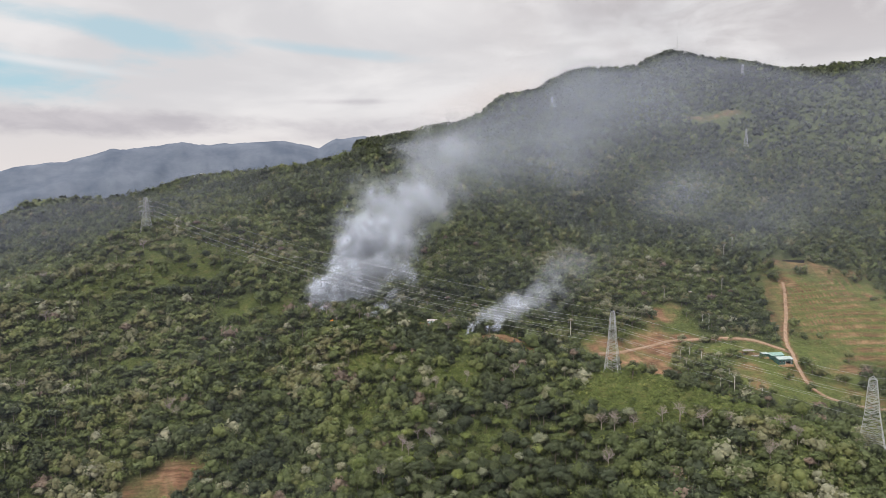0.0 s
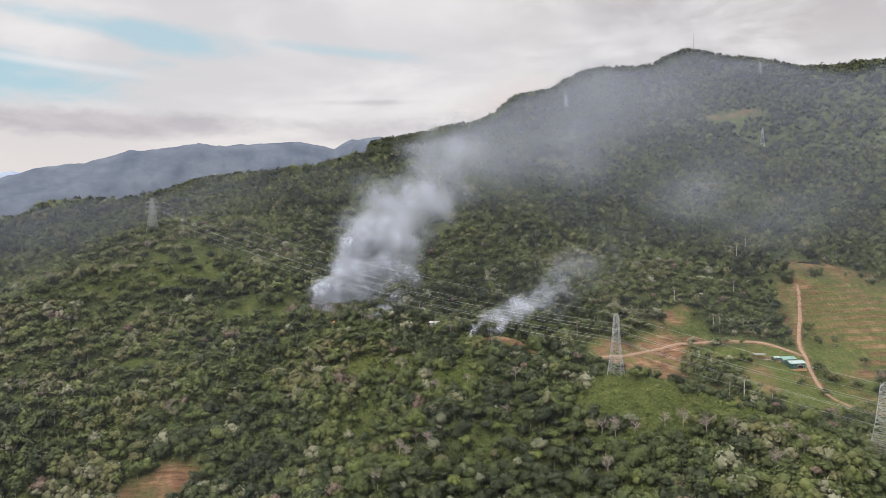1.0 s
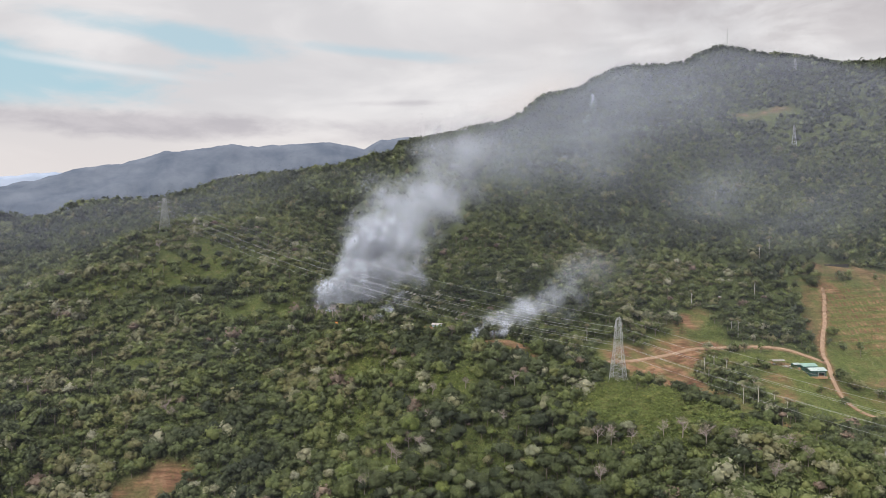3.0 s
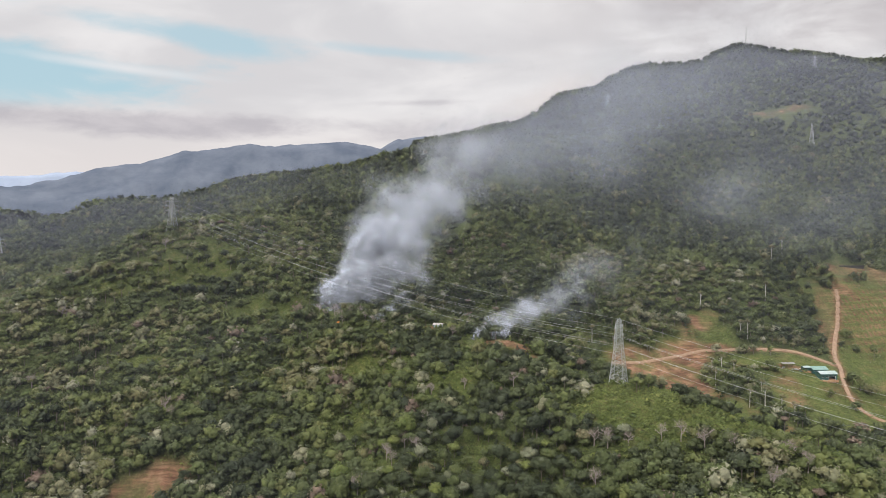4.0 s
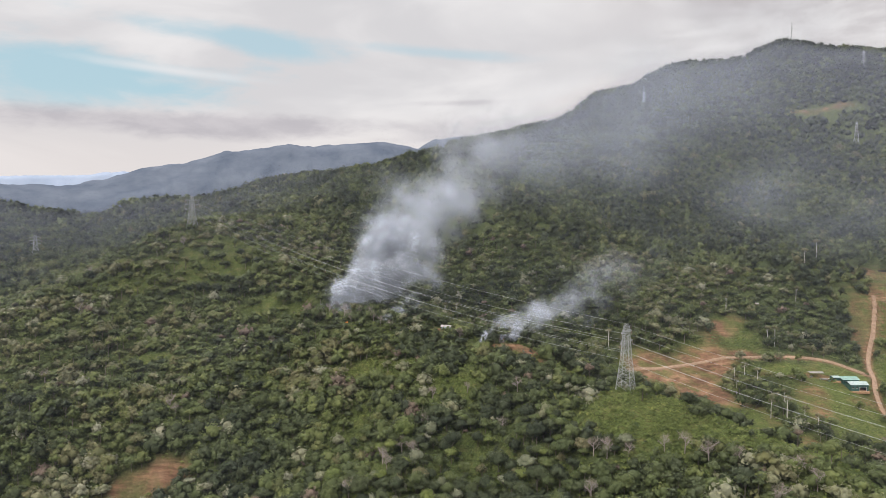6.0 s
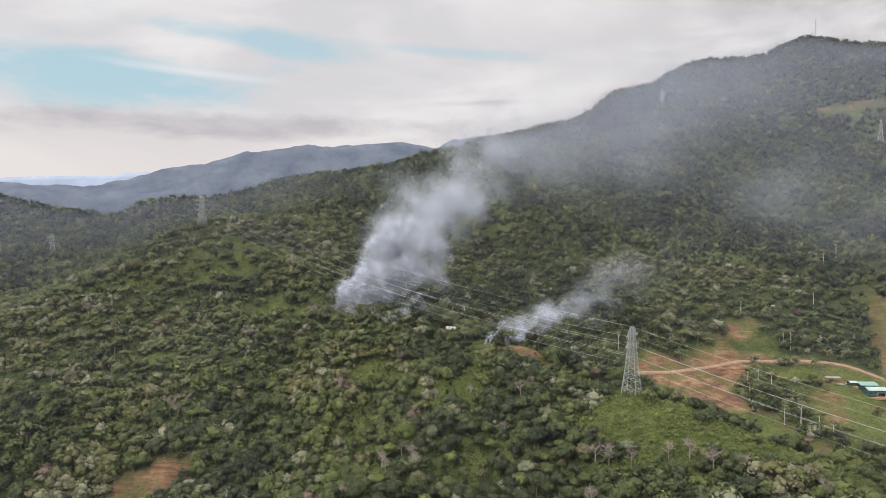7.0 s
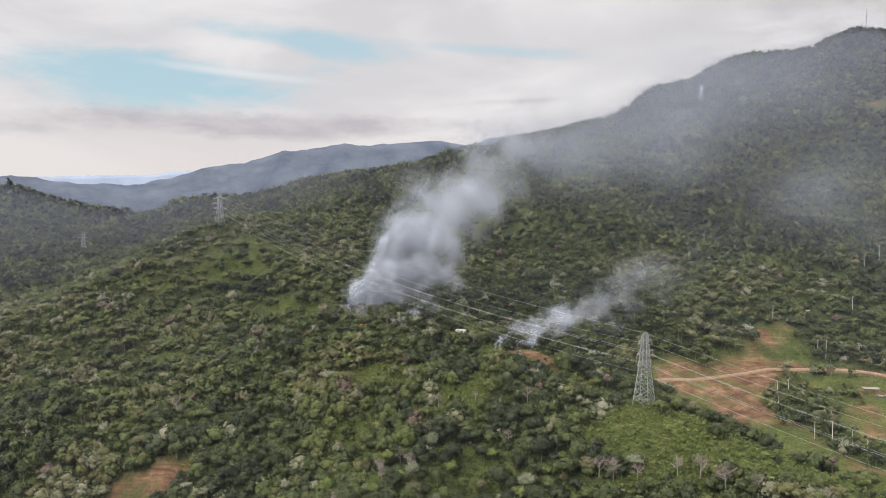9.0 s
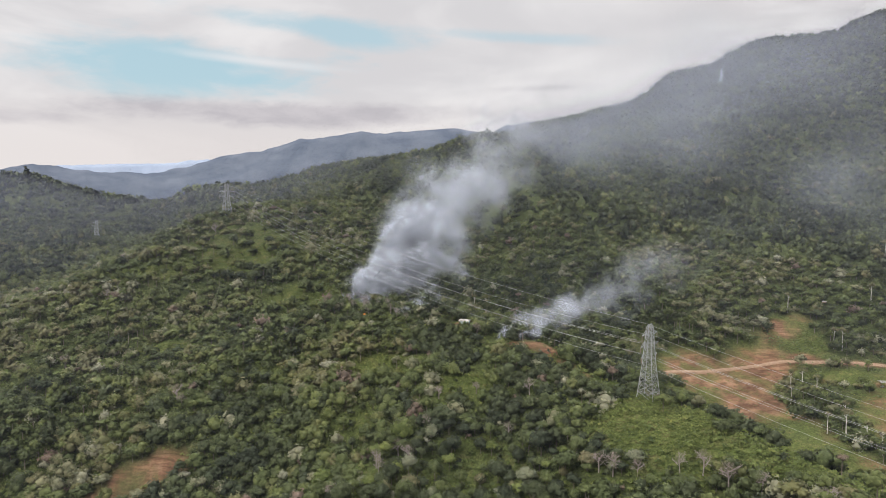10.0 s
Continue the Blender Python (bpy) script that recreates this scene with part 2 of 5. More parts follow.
def ground_material():
    m, tree, bsdf = material("hillside")
    floor = ramp(tree, tex(tree, 0.11, 6, 0.6), [(0.3, (0.055, 0.068, 0.028)), (0.55, (0.085, 0.105, 0.038)), (0.75, (0.125, 0.120, 0.060))])
    fern = ramp(tree, tex(tree, 0.16, 6, 0.65), [(0.3, (0.072, 0.090, 0.027)), (0.5, (0.104, 0.130, 0.037)), (0.7, (0.165, 0.158, 0.064))])
    soil = ramp(tree, tex(tree, 0.07, 8, 0.7), [(0.3, (0.130, 0.072, 0.045)), (0.5, (0.215, 0.122, 0.074)), (0.72, (0.37, 0.240, 0.15))])
    # furrows and washed streaks along the contours
    soil = mixcol(tree, 1.0, soil, ramp(tree, tex(tree, 0.16, 5, 0.65, (0.35, 0.35, 4.5)), [(0.36, (0.55, 0.52, 0.50)), (0.52, (0.95, 0.95, 0.95)), (0.66, (1.35, 1.30, 1.25))]), "MULTIPLY")
    soil = mixcol(tree, ramp(tree, tex(tree, 0.30, 5, 0.65), [(0.55, (0, 0, 0)), (0.68, (0.6, 0.6, 0.6))]), soil, fern)
    col = mixcol(tree, attr(tree, "grass"), floor, fern)
    col = mixcol(tree, 1.0, col, ramp(tree, tex(tree, 0.9, 5, 0.7), [(0.32, (0.45, 0.48, 0.45)), (0.52, (1.0, 1.0, 1.0)), (0.72, (1.7, 1.6, 1.5))]), "MULTIPLY")
    col = mixcol(tree, attr(tree, "soil"), col, soil)
    tree.links.new(col, bsdf.inputs["Base Color"])
    bsdf.inputs["Roughness"].default_value = 0.95
    bsdf.inputs["Specular IOR Level"].default_value = 0.1
    bump(tree, bsdf, tex(tree, 0.6, 6, 0.75), 1.0, 1.6)
    return m


M_ground = ground_material()


def painted_haze_material(name, a, b, glow):
    """Far ranges with blue distance haze painted into base colour and a faint glow."""
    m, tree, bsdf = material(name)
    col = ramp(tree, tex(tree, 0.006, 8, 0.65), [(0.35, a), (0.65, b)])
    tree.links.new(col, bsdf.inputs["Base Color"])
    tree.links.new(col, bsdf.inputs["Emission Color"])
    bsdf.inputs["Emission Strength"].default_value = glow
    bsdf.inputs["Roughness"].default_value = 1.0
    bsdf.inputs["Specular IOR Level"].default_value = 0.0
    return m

# ---- the lie of the land ----
VIEW = np.array([50.0, 30.0])          # middle of the area flown over
# spots of the land: plan and height
NEAR_HILL = [(120, 240, -70), (220, 260, -60), (-15, 325, -38), (-380, 330, -61), (205, 335, -12), (105, 345, -17),
    (220, 350, -22), (165, 355, -5), (140, 355, -11), (240, 355, -31), (-195, 360, -56), (210, 375, -23),
    (-75, 375, -51), (50, 375, -33), (-220, 380, -34), (140, 380, 2), (85, 385, -9), (-35, 390, -33),
    (-150, 400, -26), (-60, 405, -20), (75, 405, -3), (10, 410, -11), (50, 415, -8), (-225, 435, -11),
    (-155, 440, -7), (-330, 450, 6), (-10, 460, 12), (180, 460, -29), (60, 465, 14), (-95, 475, 5),
    (10, 485, 19), (-180, 500, 15)]
VALLEY_AND_RIDGE = [(130, 500, -19), (-40, 505, 26), (315, 515, -42), (-280, 520, 45), (300, 535, -29), (60, 540, -11),
    (-380, 560, 25), (-120, 560, 49), (480, 560, -34), (275, 570, -20), (295, 575, -20), (350, 590, -26),
    (245, 590, -18), (-60, 600, 21), (200, 610, -5), (130, 615, 24), (-250, 620, 86), (210, 635, 11),
    (350, 640, 6), (-30, 680, 36), (425, 680, 14), (340, 690, 38), (100, 690, 51), (275, 695, 48),
    (385, 700, 36), (440, 720, 35), (85, 720, 67), (560, 720, 31), (-155, 730, 108), (-330, 800, 59),
    (-125, 815, 128), (-575, 815, 46)]
MOUNTAIN = [(120, 830, 114), (200, 845, 87), (650, 900, 110), (-560, 900, 55), (-150, 900, 144), (-110, 950, 170),
    (210, 960, 146), (-900, 1000, 74), (370, 1005, 115), (555, 1070, 157), (-465, 1120, 135), (480, 1130, 181),
    (-675, 1140, 93), (405, 1160, 206), (-1175, 1210, 175), (-1000, 1250, 144), (-405, 1330, 166), (-1500, 1350, 185),
    (-900, 1500, 96), (-600, 1700, 120), (-300, 1700, 184), (530, 1800, 434), (-75, 1900, 291), (-1300, 2000, 123),
    (95, 2050, 371), (450, 2080, 520), (670, 2090, 571), (830, 2145, 607), (255, 2175, 466), (1305, 2320, 596),
    (1495, 2400, 613), (1915, 2700, 693)]


def polar(x, y):
    dx, dy = np.asarray(x, float) - VIEW[0], np.asarray(y, float) - VIEW[1]
    return np.arctan2(dx, dy), np.log(np.maximum(np.hypot(dx, dy), 60.0)) * 0.8


LAND = np.array(NEAR_HILL + VALLEY_AND_RIDGE + MOUNTAIN, float)
LU, LV = polar(LAND[:, 0], LAND[:, 1])


def spread(au, av, bu, bv):
    return np.sqrt((au[:, None] - bu[None]) ** 2 + (av[:, None] - bv[None]) ** 2 + 0.035 ** 2)


_side = np.c_[np.ones(len(LAND)), LU, LV]
LW = np.linalg.solve(np.block([[spread(LU, LV, LU, LV), _side], [_side.T, np.zeros((3, 3))]]), np.r_[LAND[:, 2], 0, 0, 0])


def lattice(ix, iy, seed):
    h = (ix * 374761393 + iy * 668265263 + seed * 974634757) & 0xFFFFFFFF
    h = ((h ^ (h >> 13)) * 1274126177) & 0xFFFFFFFF
    return ((h ^ (h >> 16)) & 0xFFFF) / 65535.0


def rough(x, y, size, octaves=3, seed=0):
    """Fractal relief in -1 .. 1 over the plan."""
    x, y = np.asarray(x, float), np.asarray(y, float)
    out, amp, total = np.zeros_like(x), 1.0, 0.0
    for o in range(octaves):
        gx, gy = x / size + 37.2 * o, y / size + 11.7 * o
        ix, iy = np.floor(gx).astype(np.int64), np.floor(gy).astype(np.int64)
        fx, fy = gx - ix, gy - iy
        fx, fy = fx * fx * (3 - 2 * fx), fy * fy * (3 - 2 * fy)
        a = lattice(ix, iy, seed + o) * (1 - fx) + lattice(ix + 1, iy, seed + o) * fx
        b = lattice(ix, iy + 1, seed + o) * (1 - fx) + lattice(ix + 1, iy + 1, seed + o) * fx
        out += amp * (2 * (a * (1 - fy) + b * fy) - 1)
        total += amp
        amp, size = amp * 0.5, size * 0.5
    return out / total


def step(v, lo, hi):
    t = np.clip((np.asarray(v, float) - lo) / (hi - lo), 0, 1)
    return t * t * (3 - 2 * t)


def blob(x, y, cx, cy, rx, ry, turn=0.0, edge=0.35, wobble=0.25, seed=5):
    """A soft-edged patch of the plan, 1 inside and 0 outside, with an uneven outline."""
    c, s = math.cos(radians(turn)), math.sin(radians(turn))
    dx, dy = np.asarray(x, float) - cx, np.asarray(y, float) - cy
    d = np.hypot((dx * c + dy * s) / rx, (-dx * s + dy * c) / ry) + wobble * rough(x, y, 0.6 * min(rx, ry), 3, seed)
    return 1 - step(d, 1 - edge, 1 + edge * 0.4)


def height(x, y, terraced=True):
    shape = np.shape(x)
    x, y = np.ravel(np.asarray(x, float)), np.ravel(np.asarray(y, float))
    u, v = polar(x, y)
    z = spread(np.clip(u, -0.85, 0.85), v, LU, LV) @ LW[:-3] + LW[-3] + LW[-2] * np.clip(u, -0.85, 0.85) + LW[-1] * v
    r = np.hypot(x - VIEW[0], y - VIEW[1])
    z = z + rough(x, y, 0.16 * np.maximum(r, 200).mean() if len(x) == 1 else 70, 4, 3) * np.clip(r / 110, 1.0, 14) * 0.55
    z = z + (rough(x, y, 330, 4, 9) * 22 + (0.35 - np.abs(rough(x * 1.0, y * 0.55, 300, 3, 10))) * 60) * step(r, 900, 1700) * step(r, 2900, 2300)
    # crests
    bear = np.degrees(u)
    for crest, wide, slope in ((MAIN_CREST, 330, 0.40), (LEFT_CREST, 150, 0.16)):
        cb, cr, cz = np.array(crest, float).T
        inside = step(bear, cb[0] - 3, cb[0]) * step(bear, cb[-1] + 3, cb[-1])
        away = r - np.interp(bear, cb, cr)
        w = inside * np.exp(-(away / wide) ** 2)
        z = z * (1 - w) + w * (np.interp(bear, cb, cz) - slope * np.sqrt(away ** 2 + 400) + slope * 20 + (rough(x, y, 120, 3, 15) * 0.05 * np.abs(away)))
    # the low valley behind the left-hand crest
    lb, lr, _ = np.array(LEFT_CREST, float).T
    behind = step(r - np.interp(bear, lb, lr), 60, 420) * step(bear, -6.5, -9.5)
    z = z * (1 - behind) + 10 * behind
    # the saddle between the knoll and the mountain
    z = z - 75 * step(bear, -11, -8) * step(bear, 1.5, -2.5) * step(r, 1010, 1180) * step(r, 1750, 1450)
    # the pylon's hump on the crest, and the hollow behind it
    z = z + 2.2 * np.exp(-((x - 121) ** 2 + (y - 411) ** 2) / 24 ** 2) - 9 * np.exp(-((x - 202) / 55) ** 2 - ((y - 428) / 38) ** 2)
    # broken ledges of the earth cut on the near slope
    cut = blob(x, y, -148, 366, 30, 12, 30, wobble=0.1)
    k = (z + 1.5 * rough(x, y, 12, 2, 91)) / 4.0
    z = z + cut * 4.0 * (np.floor(k) + step(k - np.floor(k), 0.6, 1.0) - k) * 0.8
    # farmed terraces
    t = blob(x, y, *TERRACE, wobble=0.05) * terraced
    k = z / 5.2
    z = z + t * 5.2 * (np.floor(k) + step(k - np.floor(k), 0.5, 1.0) - k) * 0.85
    # low ground behind and beside the flight, and beyond the mountain
    calm = np.maximum(step(np.abs(u), 0.85, 1.4), 1 - step(r, 130, 230))
    z = z * (1 - calm) - 85 * calm
    far = step(r, 2700, 3300)
    return (z * (1 - far) + 60 * far).reshape(shape)


# crest lines: bearing, distance, height
MAIN_CREST = [(-4.2, 1900, 301), (-2.0, 1950, 321), (1.3, 2050, 362), (3.7, 2100, 418), (4.9, 2120, 456), (5.5, 2140, 477), (7.3, 2130, 488), (8.9, 2120, 494), (9.9, 2110, 517), (11.1, 2090, 534), (12.5, 2080, 543), (14.8, 2090, 541), (16.9, 2100, 545), (18.1, 2130, 573), (19.6, 2170, 598), (21.0, 2200, 595), (22.7, 2230, 580), (25.4, 2270, 568), (27.8, 2300, 543), (29.8, 2340, 528), (31.1, 2400, 531), (32.8, 2500, 563), (34.8, 2600, 596), (40.8, 2650, 606)]
LEFT_CREST = [(-52.0, 1500, 128), (-45.8, 1490, 146), (-44.1, 1485, 148), (-43.0, 1482, 142), (-42.3, 1480, 133), (-41.1, 1467, 125), (-39.6, 1445, 111), (-37.9, 1417, 103), (-36.0, 1350, 98), (-34.4, 1330, 99), (-33.6, 1326, 108), (-32.4, 1320, 119),
              (-30.7, 1312, 126), (-29.0, 1303, 127), (-27.0, 1293, 127), (-25.1, 1308, 135), (-23.6, 1326, 146), (-22.9, 1335, 155), (-22.3, 1345, 166), (-20.7, 1380, 174), (-18.6, 1366, 180), (-16.3, 1350, 182), (-14.2, 1250, 182), (-11.6, 1100, 179), (-9.1, 960, 182), (-7.2, 940, 186), (-5.7, 950, 187), (-4.4, 945, 181), (-3.2, 930, 166), (-1.9, 905, 147), (-0.8, 885, 130)]

TERRACE = (432, 640, 88, 92, 0)
FERN = [(188, 352, 58, 16, -36), (218, 328, 26, 12, -36), (130, 394, 34, 12, -32), (168, 360, 66, 15, -38), (128, 370, 48, 25, -32), (205, 337, 40, 13, -35), (92, 432, 40, 10, -38), (175, 352, 30, 10, -30),
        (-195, 458, 22, 8, 10), (240, 610, 22, 22, 0)]
FERN_THIN = [(-198, 572, 66, 40, 20), (-262, 522, 44, 15, 20), (-120, 520, 40, 16, 10), (-40, 440, 36, 12, 0), (20, 425, 24, 12, 0)]
CLEAR = [(212, 478, 24, 40, 0), (222, 448, 44, 24, 0), (184, 490, 44, 50, 0), (204, 424, 54, 46, 0), (178, 420, 30, 48, 18), (212, 396, 30, 52, 18), (232, 372, 16, 30, 20), (352, 568, 34, 46, 0), (158, 475, 46, 58, -20), (165, 548, 40, 28, 35), (285, 508, 46, 56, 15), (432, 640, 88, 92, 0), (200, 566, 26, 62, -28), (236, 622, 20, 18, 0), (300, 565, 36, 22, 0), (256, 572, 26, 14, 0), (330, 500, 40, 40, 0)]
BARE = [(54, 474, 13, 6, -30), (66, 456, 7, 7, 0), (78, 446, 6, 6, 0), (89, 437, 4.5, 4.5, 0), (190, 520, 24, 34, -20), (200, 566, 23, 54, -28), (166, 548, 36, 22, 35), (229, 625, 15, 9, 0), (239, 598, 13, 5, 0), (-148, 366, 32, 12, 30), (10, 484, 12, 4, -20), (56, 459, 21, 6.5, -14), (66, 460, 5, 4, 0),
        (607, 1338, 44, 15, 0), (560, 1352, 26, 10, 0), (430, 722, 62, 13, 0), (290, 556, 22, 7, -10), (-405, 1290, 22, 9, 0), (-350, 1260, 10, 6, 0), (174, 373, 3, 2, 0), (348, 640, 8, 40, -20), (372, 560, 18, 8, 40), (-1190, 1235, 18, 8, 0)]


def patches(x, y, areas, seed):
    out = np.zeros(np.shape(x))
    for a in areas:
        out = np.maximum(out, blob(x, y, *a, seed=seed))
    return out


TRACKS = [
    ("dirt_track", 2.7, [(129, 524), (146, 537), (170, 553), (200, 578), (220, 590), (235, 594), (255, 593), (274, 589), (300, 587), (316, 582), (331, 578)]),
    ("dirt_track", 3.8, [(378, 680), (372, 665), (364, 649), (356, 633), (343, 611), (334, 592), (330, 575), (318, 546), (311, 520), (315, 506), (328, 497), (352, 486)]),
]


def smooth_line(pts, n=10):
    """A curve through plan points."""
    p = np.array(pts, float)
    p = np.vstack([2 * p[0] - p[1], p, 2 * p[-1] - p[-2]])
    out = []
    for i in range(1, len(p) - 2):
        for s in np.linspace(0, 1, n, endpoint=False):
            a, b, c, d = p[i - 1 : i + 3]
            out.append(0.5 * (2 * b + (c - a) * s + (2 * a - 5 * b + 4 * c - d) * s ** 2 + (3 * b - 3 * c + d - a) * s ** 3))
    return np.array(out + [p[-2]])


LINES = [(name, w, smooth_line(p)) for name, w, p in TRACKS]


def off_track(x, y):
    best = np.full(np.shape(x), 1e9)
    for _, w, line in LINES:
        for q in line[::2]:
            best = np.minimum(best, np.hypot(x - q[0], y - q[1]) - w / 2)
    return best


def mesh_np(name, verts, tris, mats, smooth=False, fields=None, slots=None):
    """A mesh from arrays of corners and triangles, with values per corner."""
    me = bpy.data.meshes.new(name)
    me.vertices.add(len(verts))
    me.vertices.foreach_set("co", np.asarray(verts, np.float32).ravel())
    me.loops.add(3 * len(tris))
    me.loops.foreach_set("vertex_index", np.asarray(tris, np.int32).ravel())
    me.polygons.add(len(tris))
    me.polygons.foreach_set("loop_start", np.arange(0, 3 * len(tris), 3, dtype=np.int32))
    me.polygons.foreach_set("loop_total", np.full(len(tris), 3, np.int32))
    for m in mats:
        me.materials.append(m)
    if slots is not None:
        me.polygons.foreach_set("material_index", np.asarray(slots, np.int32))
    me.polygons.foreach_set("use_smooth", np.full(len(tris), smooth))
    me.update(calc_edges=True)
    for key, value in (fields or {}).items():
        value = np.asarray(value, np.float32)
        if value.ndim == 2:
            me.attributes.new(key, "FLOAT_VECTOR", "POINT").data.foreach_set("vector", value.ravel())
        else:
            me.attributes.new(key, "FLOAT", "POINT").data.foreach_set("value", value)
    return me


def grid_tris(rows, cols):
    i = (np.arange(rows - 1)[:, None] * cols + np.arange(cols - 1)[None]).ravel()
    return np.vstack([np.c_[i, i + 1, i + cols], np.c_[i + 1, i + cols + 1, i + cols]])


def build_ground():
    ang = np.r_[np.linspace(-180, -56, 20)[:-1], np.arange(-56, 52, 0.27), np.linspace(52, 180, 20)]
    rad = np.r_[0.01, np.geomspace(60, 260, 24)[:-1], np.geomspace(260, 450, 44)[:-1], np.geomspace(450, 780, 170)[:-1], np.geomspace(780, 820, 6)[:-1], np.geomspace(820, 2700, 90)[:-1], np.geomspace(2700, 4700, 14)]
    R, A = np.meshgrid(rad, np.radians(ang), indexing="ij")
    x, y = VIEW[0] + R * np.sin(A), VIEW[1] + R * np.cos(A)
    z = height(x, y)
    grass = np.maximum(patches(x, y, FERN + FERN_THIN, 21), patches(x, y, CLEAR, 22))
    # beyond 520 m the floor stays dark, a painted shade between the trees
    grass = np.maximum(grass, 0.6 * step(rough(x, y, 40, 3, 31), 0.15, 0.5) * step(R, 520, 440))
    soil = np.maximum(patches(x, y, BARE, 23) * (0.3 + 0.7 * step(rough(x, y, 14, 4, 44), -0.4, 0.05)), 0.75 * patches(x, y, CLEAR, 22) * step(rough(x, y, 22, 4, 41), 0.1, 0.55))
    soil = np.maximum(soil, step(off_track(x, y), 3.0, 0.0))
    ter = blob(x, y, *TERRACE, wobble=0.05)
    k = (height(x, y, False) + 1.2 * rough(x, y, 45, 3, 71)) / 5.2
    riser = step(np.abs(k - np.floor(k) - 0.68), 0.26, 0.10) * step(rough(x, y, 26, 3, 72), -0.55, -0.05)
    riser = np.maximum(riser, 0.9 * step(rough(x, y, 34, 4, 73), 0.34, 0.6))
    lane = step(off_track(x, y), 3.0, 0.0)
    soil = np.maximum(np.maximum(soil * (1 - 0.85 * ter), lane), ter * riser)
    v = np.c_[x.ravel(), y.ravel(), z.ravel()]
    tris = grid_tris(*x.shape)[:, ::-1]
    me = mesh_np("ground", v, tris, [M_ground], True, {"grass": grass.ravel(), "soil": soil.ravel()})
    tagged(new("ground", me), "steep green hillsides with bare orange soil patches and terraces", "ground", kind="structure")


build_ground()


def build_tracks():
    for name, w, line in LINES:
        t = np.gradient(line, axis=0)
        nrm = np.c_[-t[:, 1], t[:, 0]] / np.linalg.norm(t, axis=1)[:, None]
        cols = []
        for s in (-0.5, -0.36, -0.2, 0.0, 0.2, 0.36, 0.5):
            p = line + nrm * (s * w * (1 + 0.12 * rough(line[:, 0], line[:, 1], 9, 2, 3)))[:, None]
            rut = 0.75 + (0.05 if abs(s) == 0.2 else 0.16 if s == 0 else 0.10 if abs(s) == 0.36 else -1.6)
            cols.append(np.c_[p, height(p[:, 0], p[:, 1]) + rut])
        v = np.stack(cols, 1).reshape(-1, 3)
        me = mesh_np(name, v, grid_tris(len(line), 7), [M_track], True)
        tagged(new(name, me), "rutted pale orange dirt track winding between the terraces", "track", kind="structure")


build_tracks()

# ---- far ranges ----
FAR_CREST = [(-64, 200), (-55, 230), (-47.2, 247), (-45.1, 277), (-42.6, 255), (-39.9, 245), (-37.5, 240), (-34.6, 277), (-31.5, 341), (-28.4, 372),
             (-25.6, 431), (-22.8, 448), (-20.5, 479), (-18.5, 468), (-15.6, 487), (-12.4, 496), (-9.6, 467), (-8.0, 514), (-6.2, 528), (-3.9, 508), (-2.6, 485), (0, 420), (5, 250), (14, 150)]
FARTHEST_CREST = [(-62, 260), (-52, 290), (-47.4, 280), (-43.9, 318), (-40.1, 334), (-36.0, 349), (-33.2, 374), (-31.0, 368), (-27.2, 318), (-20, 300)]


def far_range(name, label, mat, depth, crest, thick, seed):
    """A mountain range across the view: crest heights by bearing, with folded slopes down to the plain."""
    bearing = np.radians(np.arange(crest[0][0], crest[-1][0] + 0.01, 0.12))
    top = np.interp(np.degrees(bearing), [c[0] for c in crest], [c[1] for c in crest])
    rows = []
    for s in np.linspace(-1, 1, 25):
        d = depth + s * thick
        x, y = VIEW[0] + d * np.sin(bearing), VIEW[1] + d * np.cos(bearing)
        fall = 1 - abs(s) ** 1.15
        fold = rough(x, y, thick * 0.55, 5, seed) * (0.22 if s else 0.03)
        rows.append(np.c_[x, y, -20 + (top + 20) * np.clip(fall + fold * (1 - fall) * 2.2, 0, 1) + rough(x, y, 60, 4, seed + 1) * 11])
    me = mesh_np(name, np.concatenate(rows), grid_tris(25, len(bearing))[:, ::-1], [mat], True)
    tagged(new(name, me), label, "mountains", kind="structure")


# the ranges' own colour and emission carry the haze of distance
M_far1 = painted_haze_material("haze_painted_range", (0.068, 0.082, 0.109), (0.110, 0.125, 0.154), 0.35)
M_far2 = painted_haze_material("haze_painted_far_range", (0.19, 0.225, 0.29), (0.23, 0.265, 0.33), 0.65)
far_range("backdrop_range", "forested mountain range with blue distance haze painted into its colour", M_far1, 3600, FAR_CREST, 620, 51)
far_range("backdrop_range_beyond", "mountain range on the horizon, its pale blue haze painted in", M_far2, 4520, FARTHEST_CREST, 240, 61)

# ---- forest ----
rng = np.random.default_rng(7)


def unit(v):
    return v / np.maximum(np.linalg.norm(v, axis=-1, keepdims=True), 1e-9)


def ico():
    bm = bmesh.new()
    bmesh.ops.create_icosphere(bm, subdivisions=1, radius=1.0)
    v = np.array([q.co[:] for q in bm.verts])
    f = np.array([[q.index for q in p.verts] for p in bm.faces])
    bm.free()
    return v, f


ICO_V, ICO_F = ico()
OCT_V = np.array([(1, 0, 0), (-1, 0, 0), (0, 1, 0), (0, -1, 0), (0, 0, 1), (0, 0, -1)], float)
OCT_F = np.array([(0, 2, 4), (2, 1, 4), (1, 3, 4), (3, 0, 4), (2, 0, 5), (1, 2, 5), (3, 1, 5), (0, 3, 5)])


